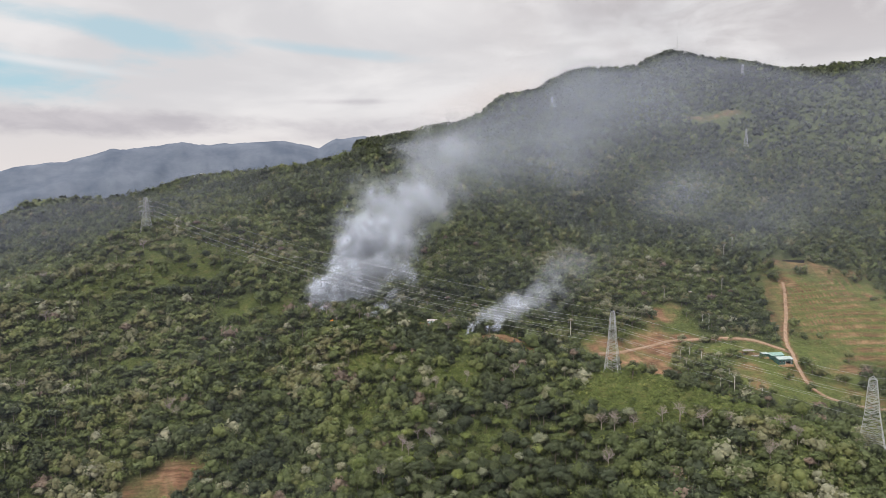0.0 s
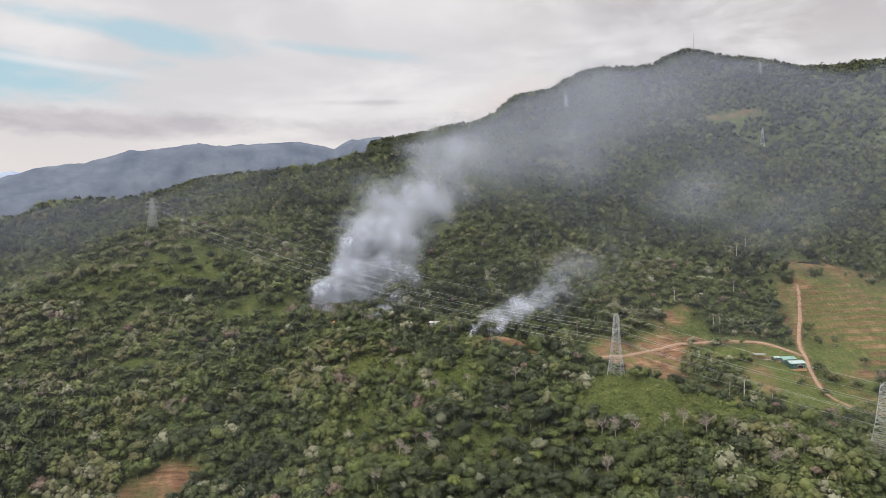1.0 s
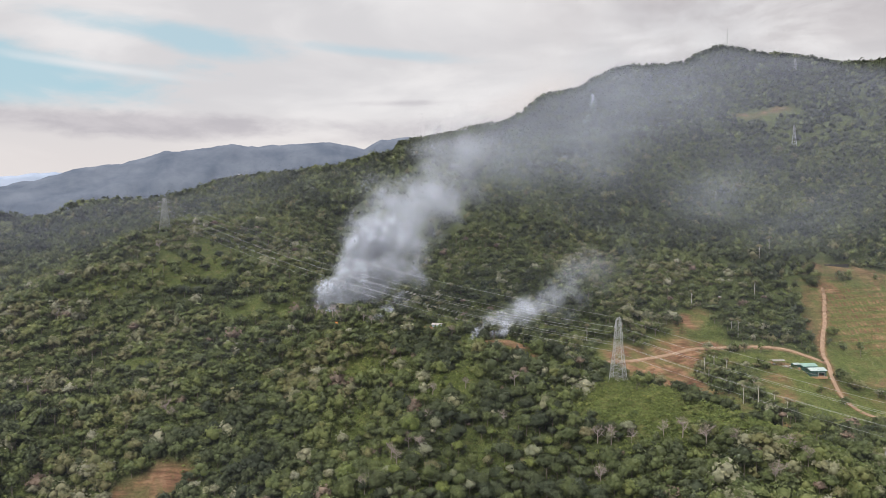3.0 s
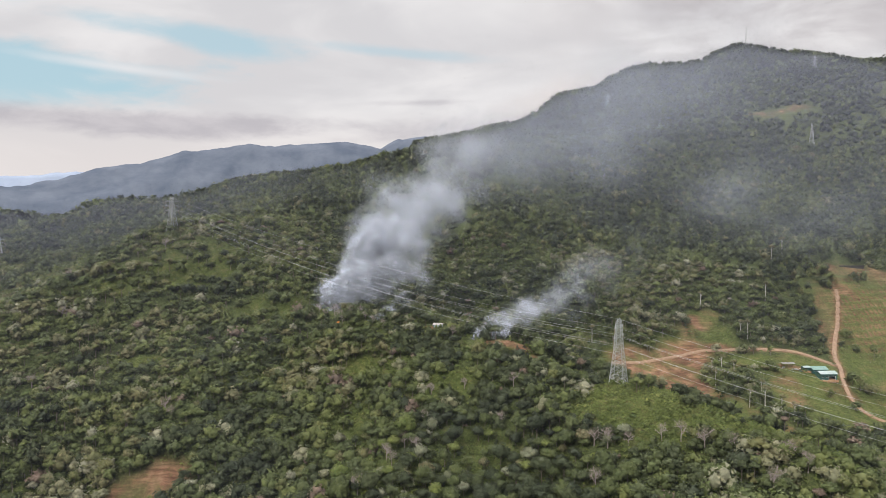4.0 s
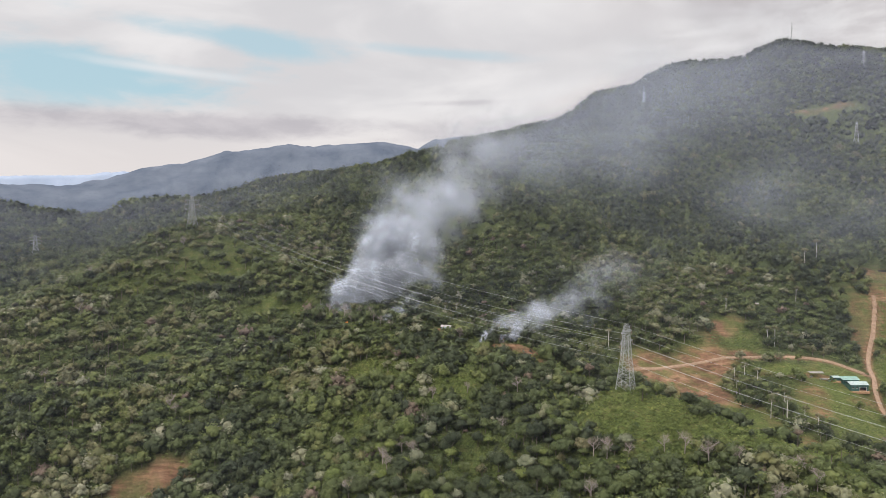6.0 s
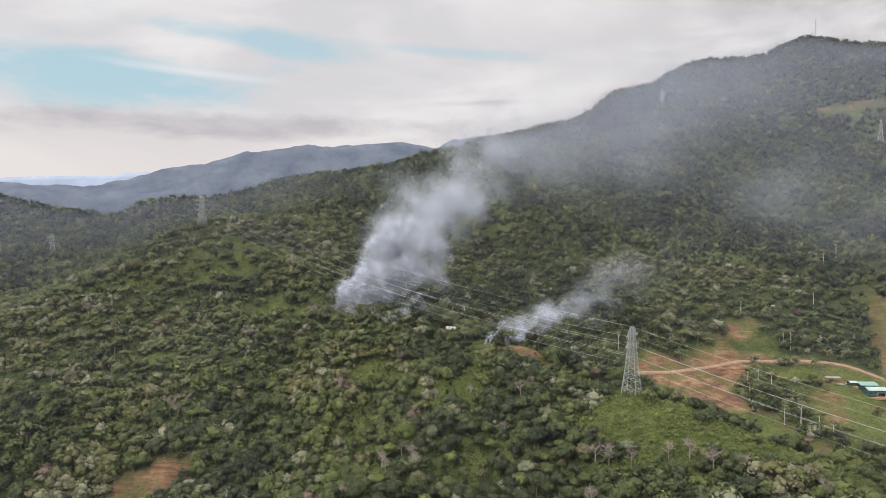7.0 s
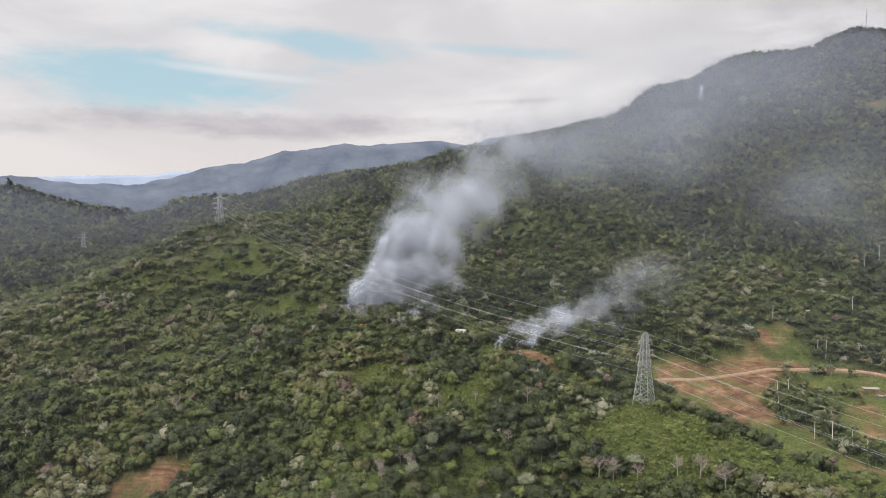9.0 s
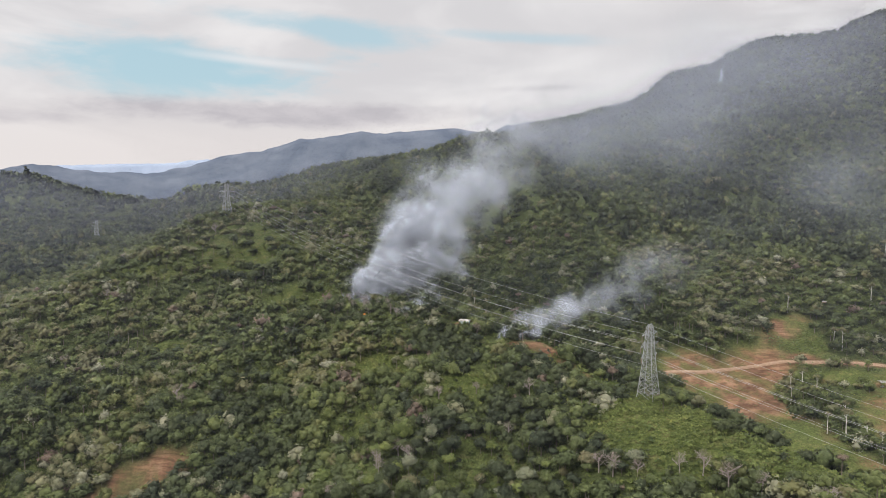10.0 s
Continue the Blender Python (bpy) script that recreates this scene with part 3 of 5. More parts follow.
def crown(lobes, leaves, leaf, flat, gen, lobe_r=0.55, core=0.8, plain_core=False):
    """A crown one unit wide and about one high: several lobes, each a dark core with leaf clumps set all over it."""
    V, F, N, n = [], [], [], 0
    for k in range(lobes):
        a = 2 * math.pi * (k + gen.uniform(-0.3, 0.3)) / max(lobes - 1, 1)
        rr = 0.0 if k == 0 else gen.uniform(0.2, 0.34)
        c = np.array([rr * math.cos(a), rr * math.sin(a), (0.16 if k == 0 else gen.uniform(-0.16, 0.12)) * flat])
        r = lobe_r * (0.62 if k == 0 else gen.uniform(0.42, 0.58)) * np.array([1, 1, flat])
        bv, bf = (OCT_V, OCT_F) if plain_core else (ICO_V, ICO_F)
        cv = bv * r * core * gen.uniform(0.8, 1.1, (len(bv), 1)) + c
        V.append(cv)
        N.append(unit(unit(cv - c) + c * 0.5))
        F.append(bf + n)
        n += len(cv)
        d = unit(gen.normal(size=(leaves, 3)) + (0, 0, 0.45))
        p = c + d * r * gen.uniform(0.80, 1.28, (leaves, 1))
        nn = unit(d + gen.normal(size=(leaves, 3)) * 0.55 + (0, 0, 0.3))
        s = unit(np.cross(nn, gen.normal(size=(leaves, 3))))
        t = np.cross(nn, s)
        size = leaf * gen.uniform(0.6, 1.35, (leaves, 1))
        tip = p + t * size
        q = np.stack([p - t * size * 0.8 - s * size * 0.7, p - t * size * 0.5 + s * size * 0.8, tip - nn * size * 0.2], 1)
        F.append(n + 3 * np.arange(leaves)[:, None] + np.array([0, 1, 2]))
        V.append(q.reshape(-1, 3))
        facing_out = unit(unit(d / r) * 0.7 + c * 0.7 + nn * np.sign(nn[:, 2:3] + 0.3) * 0.6 + (0, 0, 0.12))
        N.append(np.repeat(facing_out, q.shape[1], axis=0))
        n += q.shape[0] * q.shape[1]
    return np.concatenate(V), np.concatenate(F), np.concatenate(N)


def stem(bottom, top, r0, r1, sides=4):
    a = np.arange(sides) * 2 * math.pi / sides
    v = np.r_[np.c_[r0 * np.cos(a), r0 * np.sin(a), np.full(sides, bottom)], np.c_[r1 * np.cos(a), r1 * np.sin(a), np.full(sides, top)]]
    i = np.arange(sides)
    j = (i + 1) % sides
    return v, np.r_[np.c_[i, j, i + sides], np.c_[j, j + sides, i + sides]]


def scatter(r0, r1, gap, seed, a0=-50.0, a1=47.0):
    """Jittered plan points over a ring sector of the land."""
    gen = np.random.default_rng(seed)
    pts = []
    r = r0
    while r < r1:
        n = int(radians(a1 - a0) * r / gap)
        a = np.radians(a0 + (np.arange(n) + gen.uniform(-0.5, 0.5, n)) * (a1 - a0) / n)
        rr = r + gen.uniform(-0.5, 0.5, n) * gap
        pts.append(np.c_[VIEW[0] + rr * np.sin(a), VIEW[1] + rr * np.cos(a)])
        r += gap * 0.92
    return np.concatenate(pts)


def wooded(p, seed):
    """Keeps the points where trees stand."""
    gen = np.random.default_rng(seed)
    x, y = p[:, 0], p[:, 1]
    open_ground = np.maximum(patches(x, y, CLEAR, 22) * 0.985, patches(x, y, FERN, 21) * 0.95)
    open_ground = np.maximum(open_ground, patches(x, y, FERN_THIN, 24) * 0.62)
    open_ground = np.maximum(open_ground, patches(x, y, BARE, 23))
    near = step(np.hypot(x - VIEW[0], y - VIEW[1]), 520, 440)
    open_ground = np.maximum(open_ground, (0.1 + 0.4 * near) * step(rough(x, y, 40, 3, 31), 0.25, 0.55))
    open_ground = np.maximum(open_ground, step(off_track(x, y), 5.0, 2.0))
    for bx, by, br in KEEP_CLEAR:
        open_ground = np.maximum(open_ground, 1.0 * (np.hypot(x - bx, y - by) < br))
    return p[gen.uniform(size=len(p)) > open_ground]


DEAD = [(10, 414, 0.8), (104, 348, 1.0), (98, 352, 0.9), (114, 347, 0.7), (131, 351, 0.8), (140, 350, 1.05), (148, 339, 1.1), (95, 327, 1.0), (-1, 376, 0.9), (6, 370, 1.0),
        (-10, 368, 0.9), (-6, 361, 0.8), (-19, 334, 1.0), (8, 396, 0.7), (-269, 484, 1.0), (-153, 408, 1.1), (-148, 405, 0.9), (-252, 425, 0.9), (60, 417, 0.9), (168, 309, 1.1),
        (159, 333, 0.9), (181, 325, 0.9), (-238, 580, 1.0), (-300, 540, 0.9), (186, 318, 0.9), (30, 420, 0.7), (52, 395, 0.8), (-66, 500, 0.9), (-72, 512, 0.9), (-50, 500, 0.8), (-85, 515, 0.8), (20, 470, 0.8), (-62, 494, 0.7), (-45, 492, 0.7), (-78, 505, 0.8), (-58, 505, 0.8), (-38, 485, 0.7), (-30, 480, 0.7)]
KEEP_CLEAR = [(x, y - 4, 4.0) for x, y, _ in DEAD] + [(607, 1316, 30), (568, 1328, 26), (640, 1322, 20), (32, 463, 9), (-84, 519, 9), (-74, 515, 7), (-45, 480, 6), (60, 464, 9), (65, 448, 8), (76, 438, 7), (86, 430, 6), (121, 411, 11), (-251, 619, 11), (245, 349, 13), (303, 545, 20), (284, 556, 15), (8, 486, 8), (4, 478, 6), (578, 1168, 9), (-577, 816, 9)]


def tones(n, p, gen):
    """How dark, bright or pale each tree is; kinds grow in loose groups."""
    g = 0.40 + 0.46 * rough(p[:, 0], p[:, 1], 62, 3, 77) + 0.30 * rough(p[:, 0], p[:, 1], 17, 2, 78) + gen.normal(size=n) * 0.15
    g = np.clip(g, 0.0, 0.84)
    pale = gen.uniform(size=n) < 0.02 + 0.11 * step(rough(p[:, 0], p[:, 1], 45, 2, 13), 0.05, 0.5)
    g[pale] = gen.uniform(0.85, 0.965, pale.sum())
    dry = gen.uniform(size=n) < 0.014
    g[dry] = 1.0
    return g


def plant(name, label, pts, kinds, wide, tall, trunk_sides, seed, sink=0.0, darker=0.0, leaves=M_leaf):
    """Joins many trees into one stretch of forest. kinds: crown shapes. wide, tall: ranges of the crown's width and the tree's height."""
    gen = np.random.default_rng(seed)
    V, F, T, S, N, n0 = [], [], [], [], [], 0
    n = len(pts)
    z = height(pts[:, 0], pts[:, 1])
    tone = tones(n, pts, gen)
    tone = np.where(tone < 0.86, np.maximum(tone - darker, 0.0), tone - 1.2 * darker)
    w = gen.uniform(*wide, n) * np.exp(np.clip(gen.normal(size=n) * 0.24, -0.4, 0.42))
    h = gen.uniform(*tall, n) * (0.75 + 0.35 * step(rough(pts[:, 0], pts[:, 1], 55, 2, 19), -0.4, 0.4))
    turn = gen.uniform(0, 2 * math.pi, n)
    which = gen.integers(0, len(kinds), n)
    for k, (cv, cf, cn) in enumerate(kinds):
        idx = np.flatnonzero(which == k)
        if not len(idx):
            continue
        c, s = np.cos(turn[idx])[:, None], np.sin(turn[idx])[:, None]
        ww = w[idx][:, None]
        x = (cv[None, :, 0] * c - cv[None, :, 1] * s) * ww
        y = (cv[None, :, 0] * s + cv[None, :, 1] * c) * ww
        zz = cv[None, :, 2] * ww * gen.uniform(0.75, 1.1, (len(idx), 1))
        v = np.stack([x + pts[idx, 0][:, None], y + pts[idx, 1][:, None], zz + (z[idx] + h[idx] - 0.42 * w[idx] - sink)[:, None]], -1)
        N.append(np.stack([cn[None, :, 0] * c - cn[None, :, 1] * s, cn[None, :, 0] * s + cn[None, :, 1] * c, np.tile(cn[None, :, 2], (len(idx), 1))], -1).reshape(-1, 3))
        f = cf[None] + (n0 + np.arange(len(idx)) * len(cv))[:, None, None]
        V.append(v.reshape(-1, 3)), F.append(f.reshape(-1, 3)), T.append(np.repeat(tone[idx], len(cv))), S.append(np.zeros(len(idx) * len(cf), np.int32))
        n0 += len(idx) * len(cv)
    if trunk_sides:
        sv, sf = stem(0, 1, 1, 0.55, trunk_sides)
        r = (0.16 + 0.012 * h)[:, None]
        v = np.stack([sv[None, :, 0] * r + pts[:, 0][:, None], sv[None, :, 1] * r + pts[:, 1][:, None], sv[None, :, 2] * (h - 0.2 * w + 1)[:, None] + (z - 1)[:, None]], -1)
        f = sf[None] + (n0 + np.arange(n) * len(sv))[:, None, None]
        N.append(np.zeros((n * len(sv), 3)))
        V.append(v.reshape(-1, 3)), F.append(f.reshape(-1, 3)), T.append(np.repeat(tone, len(sv))), S.append(np.ones(n * len(sf), np.int32))
    me = mesh_np(name, np.concatenate(V), np.concatenate(F), [leaves, M_bark], False, {"tone": np.concatenate(T), "lobe_normal": np.concatenate(N)}, np.concatenate(S))
    return tagged(new(name, me), label, "forest", kind="stuff")


def kinds_of(count, lobes, leaves, leaf, seed, plain_core=True):
    gen = np.random.default_rng(seed)
    return [crown(lobes, leaves, leaf, gen.uniform(0.62, 1.2), gen, plain_core=plain_core) for _ in range(count)]


near_pts = wooded(scatter(225, 430, 6.0, 1, -45, 37), 1)
mid_pts = wooded(scatter(430, 700, 6.7, 2, -46, 37), 2)
slope_pts = wooded(scatter(700, 1250, 9.2, 3, -48, 37), 3)
far_pts = wooded(scatter(1250, 2720, 14.0, 4, -50, 38), 4)
fa, fr = np.degrees(np.arctan2(far_pts[:, 0] - VIEW[0], far_pts[:, 1] - VIEW[1])), np.hypot(far_pts[:, 0] - VIEW[0], far_pts[:, 1] - VIEW[1])
far_pts = far_pts[(fa > -9) | (fr < np.interp(fa, [c[0] for c in LEFT_CREST], [c[1] for c in LEFT_CREST]) + 160)]
SINGLE = 300                                     # the trees of the nearest slope stand singly
order = np.argsort(np.hypot(near_pts[:, 0] - 40, (near_pts[:, 1] - 345) * 1.5), kind="stable")
single_pts, near_pts = near_pts[order[:SINGLE]], near_pts[order[SINGLE:]]
plant("forest", "dense mixed tropical forest on the near slope", near_pts, kinds_of(14, 5, 44, 0.068, 11, False), (6.0, 11.5), (5.0, 11.0), 3, 101)
plant("forest", "dense green forest along the ridge and the valley", mid_pts, kinds_of(12, 4, 24, 0.090, 12), (6.6, 11.0), (5.5, 12.0), 3, 102)
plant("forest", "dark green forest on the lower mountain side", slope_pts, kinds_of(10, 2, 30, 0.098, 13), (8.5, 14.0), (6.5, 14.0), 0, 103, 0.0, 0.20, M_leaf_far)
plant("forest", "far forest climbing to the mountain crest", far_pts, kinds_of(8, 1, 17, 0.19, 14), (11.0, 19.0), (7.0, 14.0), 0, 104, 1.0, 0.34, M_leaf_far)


low_pts = wooded(scatter(232, 470, 5.8, 15, -45, 37), 15)
plant("forest", "low young trees filling the gaps of the near slope", low_pts, kinds_of(10, 2, 30, 0.12, 16), (3.4, 5.6), (2.6, 4.6), 0, 105)


def tuft(gen, leaves):
    """A low shrub or fern clump, one unit wide."""
    a = gen.uniform(0, 2 * math.pi, leaves)
    r = gen.uniform(0.05, 0.42, leaves)
    p = np.c_[r * np.cos(a), r * np.sin(a), 0.55 * np.sqrt(np.maximum(0.0, 1 - (r / 0.5) ** 2))]
    n = unit(np.c_[np.cos(a) * r * 1.8, np.sin(a) * r * 1.8, np.full(leaves, 0.7)] + gen.normal(size=(leaves, 3)) * 0.3)
    s = unit(np.cross(n, gen.normal(size=(leaves, 3))))
    t = np.cross(n, s)
    k = gen.uniform(0.10, 0.19, (leaves, 1))
    v = np.stack([p - s * k - t * k * 0.7, p + s * k - t * k * 0.6, p + t * k * 1.1 - n * k * 0.3], 1)
    return v.reshape(-1, 3), np.arange(3 * leaves).reshape(-1, 3), np.repeat(unit(n * np.sign(n[:, 2:3] + 0.2) + (0, 0, 0.5)), 3, axis=0)


def undergrowth(name, label, pts, wide, leaves, seed, mat):
    gen = np.random.default_rng(seed)
    shapes = [tuft(gen, leaves) for _ in range(10)]
    z = height(pts[:, 0], pts[:, 1])
    n, V, F, T, N, n0 = len(pts), [], [], [], [], 0
    w = gen.uniform(*wide, n)
    tone = np.clip(0.45 + 0.35 * rough(pts[:, 0], pts[:, 1], 30, 3, 88) + gen.normal(size=n) * 0.2, 0, 1)
    which = gen.integers(0, 10, n)
    turn = gen.uniform(0, 2 * math.pi, n)
    for k, (cv, cf, cn) in enumerate(shapes):
        i = np.flatnonzero(which == k)
        c, s = np.cos(turn[i])[:, None], np.sin(turn[i])[:, None]
        v = np.stack([(cv[None, :, 0] * c - cv[None, :, 1] * s) * w[i][:, None] + pts[i, 0][:, None],
                      (cv[None, :, 0] * s + cv[None, :, 1] * c) * w[i][:, None] + pts[i, 1][:, None],
                      cv[None, :, 2] * w[i][:, None] + z[i][:, None]], -1)
        N.append(np.stack([cn[None, :, 0] * c - cn[None, :, 1] * s, cn[None, :, 0] * s + cn[None, :, 1] * c, np.tile(cn[None, :, 2], (len(i), 1))], -1).reshape(-1, 3))
        V.append(v.reshape(-1, 3)), F.append((cf[None] + (n0 + np.arange(len(i)) * len(cv))[:, None, None]).reshape(-1, 3)), T.append(np.repeat(tone[i], len(cv)))
        n0 += len(i) * len(cv)
    me = mesh_np(name, np.concatenate(V), np.concatenate(F), [mat], False, {"tone": np.concatenate(T), "lobe_normal": np.concatenate(N)})
    return tagged(new(name, me), label, "undergrowth", kind="stuff")


def not_bare(p, seed, keep_clear=0.0):
    gen = np.random.default_rng(seed)
    bare = np.maximum(patches(p[:, 0], p[:, 1], BARE, 23), step(off_track(p[:, 0], p[:, 1]), 3.0, 1.0))
    bare = np.maximum(bare, patches(p[:, 0], p[:, 1], CLEAR, 22) * (1 - keep_clear))
    return p[gen.uniform(size=len(p)) > bare]


undergrowth("undergrowth", "bright green ferns and shrubs between the trees", not_bare(scatter(230, 470, 3.4, 5, -45, 37), 5), (2.0, 4.4), 15, 301, M_shrub)
undergrowth("undergrowth", "green scrub along the ridge and valley", not_bare(scatter(470, 700, 4.8, 6, -47, 38), 6), (3.0, 6.0), 9, 302, M_shrub)
fern_pts = scatter(300, 660, 1.8, 9, -46, 38)
fern_pts = fern_pts[(patches(fern_pts[:, 0], fern_pts[:, 1], FERN + FERN_THIN, 21) > 0.35) & (patches(fern_pts[:, 0], fern_pts[:, 1], BARE, 23) < 0.4)]
undergrowth("ferns", "dense bright green ferns and creepers on open slopes", fern_pts, (1.1, 2.3), 9, 304, M_shrub)
grass_pts = scatter(340, 790, 2.9, 28, 6, 40)
_open = np.maximum(patches(grass_pts[:, 0], grass_pts[:, 1], CLEAR, 22), blob(grass_pts[:, 0], grass_pts[:, 1], *TERRACE, wobble=0.05))
_tufted = step(rough(grass_pts[:, 0], grass_pts[:, 1], 18, 3, 29), -0.5, 0.4)
_bare = patches(grass_pts[:, 0], grass_pts[:, 1], BARE, 23)
grass_pts = grass_pts[(_open > 0.4) & (_bare < 0.5) & (off_track(grass_pts[:, 0], grass_pts[:, 1]) > 1.5) & (np.random.default_rng(30).uniform(size=len(grass_pts)) < 0.25 + 0.65 * _tufted)]
undergrowth("grass_tufts", "rough green grass and weeds on the cleared slopes and terraces", grass_pts, (1.2, 3.0), 7, 305, M_shrub)
crop = scatter(455, 780, 6.4, 8, 18, 40)
crop = crop[(patches(crop[:, 0], crop[:, 1], CLEAR, 22) > 0.6) & (off_track(crop[:, 0], crop[:, 1]) > 2) & (patches(crop[:, 0], crop[:, 1], BARE, 23) < 0.4)]
undergrowth("crop_plants", "small dark green seedlings planted in rows on the clearing", crop, (1.0, 2.0), 8, 303, M_leaf)

# ---- helpers for things ----


def part(name, bm, mat, parent, label=""):
    """Links a bmesh as one mesh object under a thing or a part."""
    me = bpy.data.meshes.new(name)
    bm.to_mesh(me)
    bm.free()
    me.materials.append(mat)
    ob = new(name, me)
    ob.parent = parent
    return tagged(ob, label) if label else ob


def thing(name, at, label, category, group="", turn=0.0, size=1.0):
    ob = new(name)
    ob.empty_display_size = 1.0
    ob.matrix_world = pose(*at, 0, 0, turn) @ Matrix.Scale(size, 4)
    return tagged(ob, label, category, group)


def bar(bm, a, b, w, w2=None):
    """A square bar between two points, tapering to w2."""
    a, b = Vector(a), Vector(b)
    d = (b - a).normalized()
    s = d.cross(Vector((0, 0, 1)) if abs(d.z) < 0.9 else Vector((1, 0, 0))).normalized()
    t = d.cross(s)
    ring = []
    for p, r in ((a, w / 2), (b, (w2 or w) / 2)):
        ring.append([bm.verts.new(p + s * (r * i) + t * (r * j)) for i, j in ((-1, -1), (1, -1), (1, 1), (-1, 1))])
    for k in range(4):
        bm.faces.new((ring[0][k], ring[0][(k + 1) % 4], ring[1][(k + 1) % 4], ring[1][k]))
    bm.faces.new(ring[0][::-1])
    bm.faces.new(ring[1])


def tube(bm, pts, r, sides=6, r1=None):
    """A round tube along points, tapering to r1."""
    pts = [Vector(p) for p in pts]
    rings = []
    for i, p in enumerate(pts):
        d = (pts[min(i + 1, len(pts) - 1)] - pts[max(i - 1, 0)]).normalized()
        s = d.cross(Vector((0, 0, 1)) if abs(d.z) < 0.95 else Vector((1, 0, 0))).normalized()
        t = d.cross(s)
        q = r + ((r1 if r1 is not None else r) - r) * i / (len(pts) - 1)
        rings.append([bm.verts.new(p + s * (q * math.cos(2 * math.pi * k / sides)) + t * (q * math.sin(2 * math.pi * k / sides))) for k in range(sides)])
    for a, b in zip(rings, rings[1:]):
        for k in range(sides):
            bm.faces.new((a[k], a[(k + 1) % sides], b[(k + 1) % sides], b[k]))
    bm.faces.new(rings[0][::-1])
    bm.faces.new(rings[-1])


def box(bm, lo, hi, bevel=0.0):
    made = bmesh.ops.create_cube(bm, size=1.0)["verts"]
    for v in made:
        v.co = Vector([lo[i] + (v.co[i] + 0.5) * (hi[i] - lo[i]) for i in range(3)])
    if bevel:
        bmesh.ops.bevel(bm, geom=list({e for v in made for e in v.link_edges}), offset=bevel, segments=1, affect="EDGES")


# ---- lattice towers and the power line ----


def tower(at, turn, high, base, label, arms=3, heavy=1.0):
    """A double-circuit lattice tower: splayed legs, braced faces, three pairs of crossarms, a pair of earth-wire peaks."""
    ob = thing("transmission_tower", at, label, "pylon", "towers of the power line", turn)
    waist, top = high * 0.56, high
    w_waist, w_top = base * 0.50, base * 0.28
    m = 0.165 * heavy

    def half(z):
        return (base + (w_waist - base) * z / waist if z < waist else w_waist + (w_top - w_waist) * (z - waist) / (top - waist)) / 2

    levels = [0, 0.21 * waist, 0.42 * waist, 0.60 * waist, 0.76 * waist, 0.89 * waist, waist]
    levels += [waist + (top - waist) * k / 6 for k in range(1, 7)]
    for sx, sy in ((1, 1), (-1, 1), (-1, -1), (1, -1)):
        bm = bmesh.new()
        for a, b in ((0, waist), (waist, top)):
            bar(bm, (sx * half(a), sy * half(a), a - (1.2 if a == 0 else 0)), (sx * half(b), sy * half(b), b), m * 1.5, m * 1.1)
        part("leg", bm, M_steel, ob)
    for k in range(4):
        bm = bmesh.new()
        c, s = math.cos(k * math.pi / 2), math.sin(k * math.pi / 2)

        def corner(side, z):
            x, y = side * half(z), half(z)
            return (x * c - y * s, x * s + y * c, z)

        for a, b in zip(levels, levels[1:]):
            bar(bm, corner(-1, a), corner(1, b), m * 0.6)
            bar(bm, corner(1, a), corner(-1, b), m * 0.6)
            bar(bm, corner(-1, b), corner(1, b), m * 0.7)
            if a < 0.5 * waist:
                mid = [(p + q) / 2 for p, q in zip(corner(-1, b), corner(1, b))]
                quarter = [(p + q) / 2 for p, q in zip(corner(-1, a), corner(-1, b))]
                bar(bm, mid, quarter, m * 0.5)
                quarter = [(p + q) / 2 for p, q in zip(corner(1, a), corner(1, b))]
                bar(bm, mid, quarter, m * 0.5)
        part("lattice_face", bm, M_steel, ob)
    hooks = []
    for lv in range(arms):
        z = waist + (top - waist) * (0.10 + 0.34 * lv)
        reach = high * (0.235, 0.26, 0.225)[lv]
        for side in (1, -1):
            bm = bmesh.new()
            tip = (side * reach, 0, z + 0.2)
            hi = z + (top - waist) * 0.125
            for sy in (1, -1):
                bar(bm, (side * half(z), sy * half(z), z), tip, m * 0.9)
                bar(bm, (side * half(hi), sy * half(hi), hi), tip, m * 0.8)
                for q in (0.33, 0.66):
                    lo_p = [(1 - q) * u + q * v for u, v in zip((side * half(z), sy * half(z), z), tip)]
                    hi_p = [(1 - q) * u + q * v for u, v in zip((side * half(hi), sy * half(hi), hi), tip)]
                    bar(bm, lo_p, hi_p, m * 0.5)
            arm = part("crossarm", bm, M_steel, ob)
            bm = bmesh.new()
            n = 9
            for d in range(n):
                ret = bmesh.ops.create_cone(bm, cap_ends=True, segments=8, radius1=0.22 * heavy, radius2=0.08, depth=0.14)
                for v in ret["verts"]:
                    v.co += Vector((tip[0], 0, tip[2] - 0.3 - 0.26 * d))
            tube(bm, [(tip[0], 0, tip[2]), (tip[0], 0, tip[2] - 0.4 - 0.26 * n)], 0.05, 5)
            part("insulator_string", bm, M_glassy, arm, "brown insulator string")
            hooks.append((tip[0], 0, tip[2] - 0.5 - 0.26 * n))
    for side in (1, -1):
        bm = bmesh.new()
        tip = (side * base * 0.20, 0, top + high * 0.045)
        for sy in (1, -1):
            bar(bm, (side * half(top), sy * half(top), top), tip, m * 0.8)
            bar(bm, (-side * half(top) * 0.2, sy * half(top), top), tip, m * 0.6)
        part("earth_peak", bm, M_steel, ob)
        hooks.append(tip)
    place = ob.matrix_world
    return [place @ Vector(h) for h in hooks]


def on_land(x, y, up=0.0):
    return (x, y, float(height(np.array([x, 0.0]), np.array([y, 0.0]))[0]) + up)


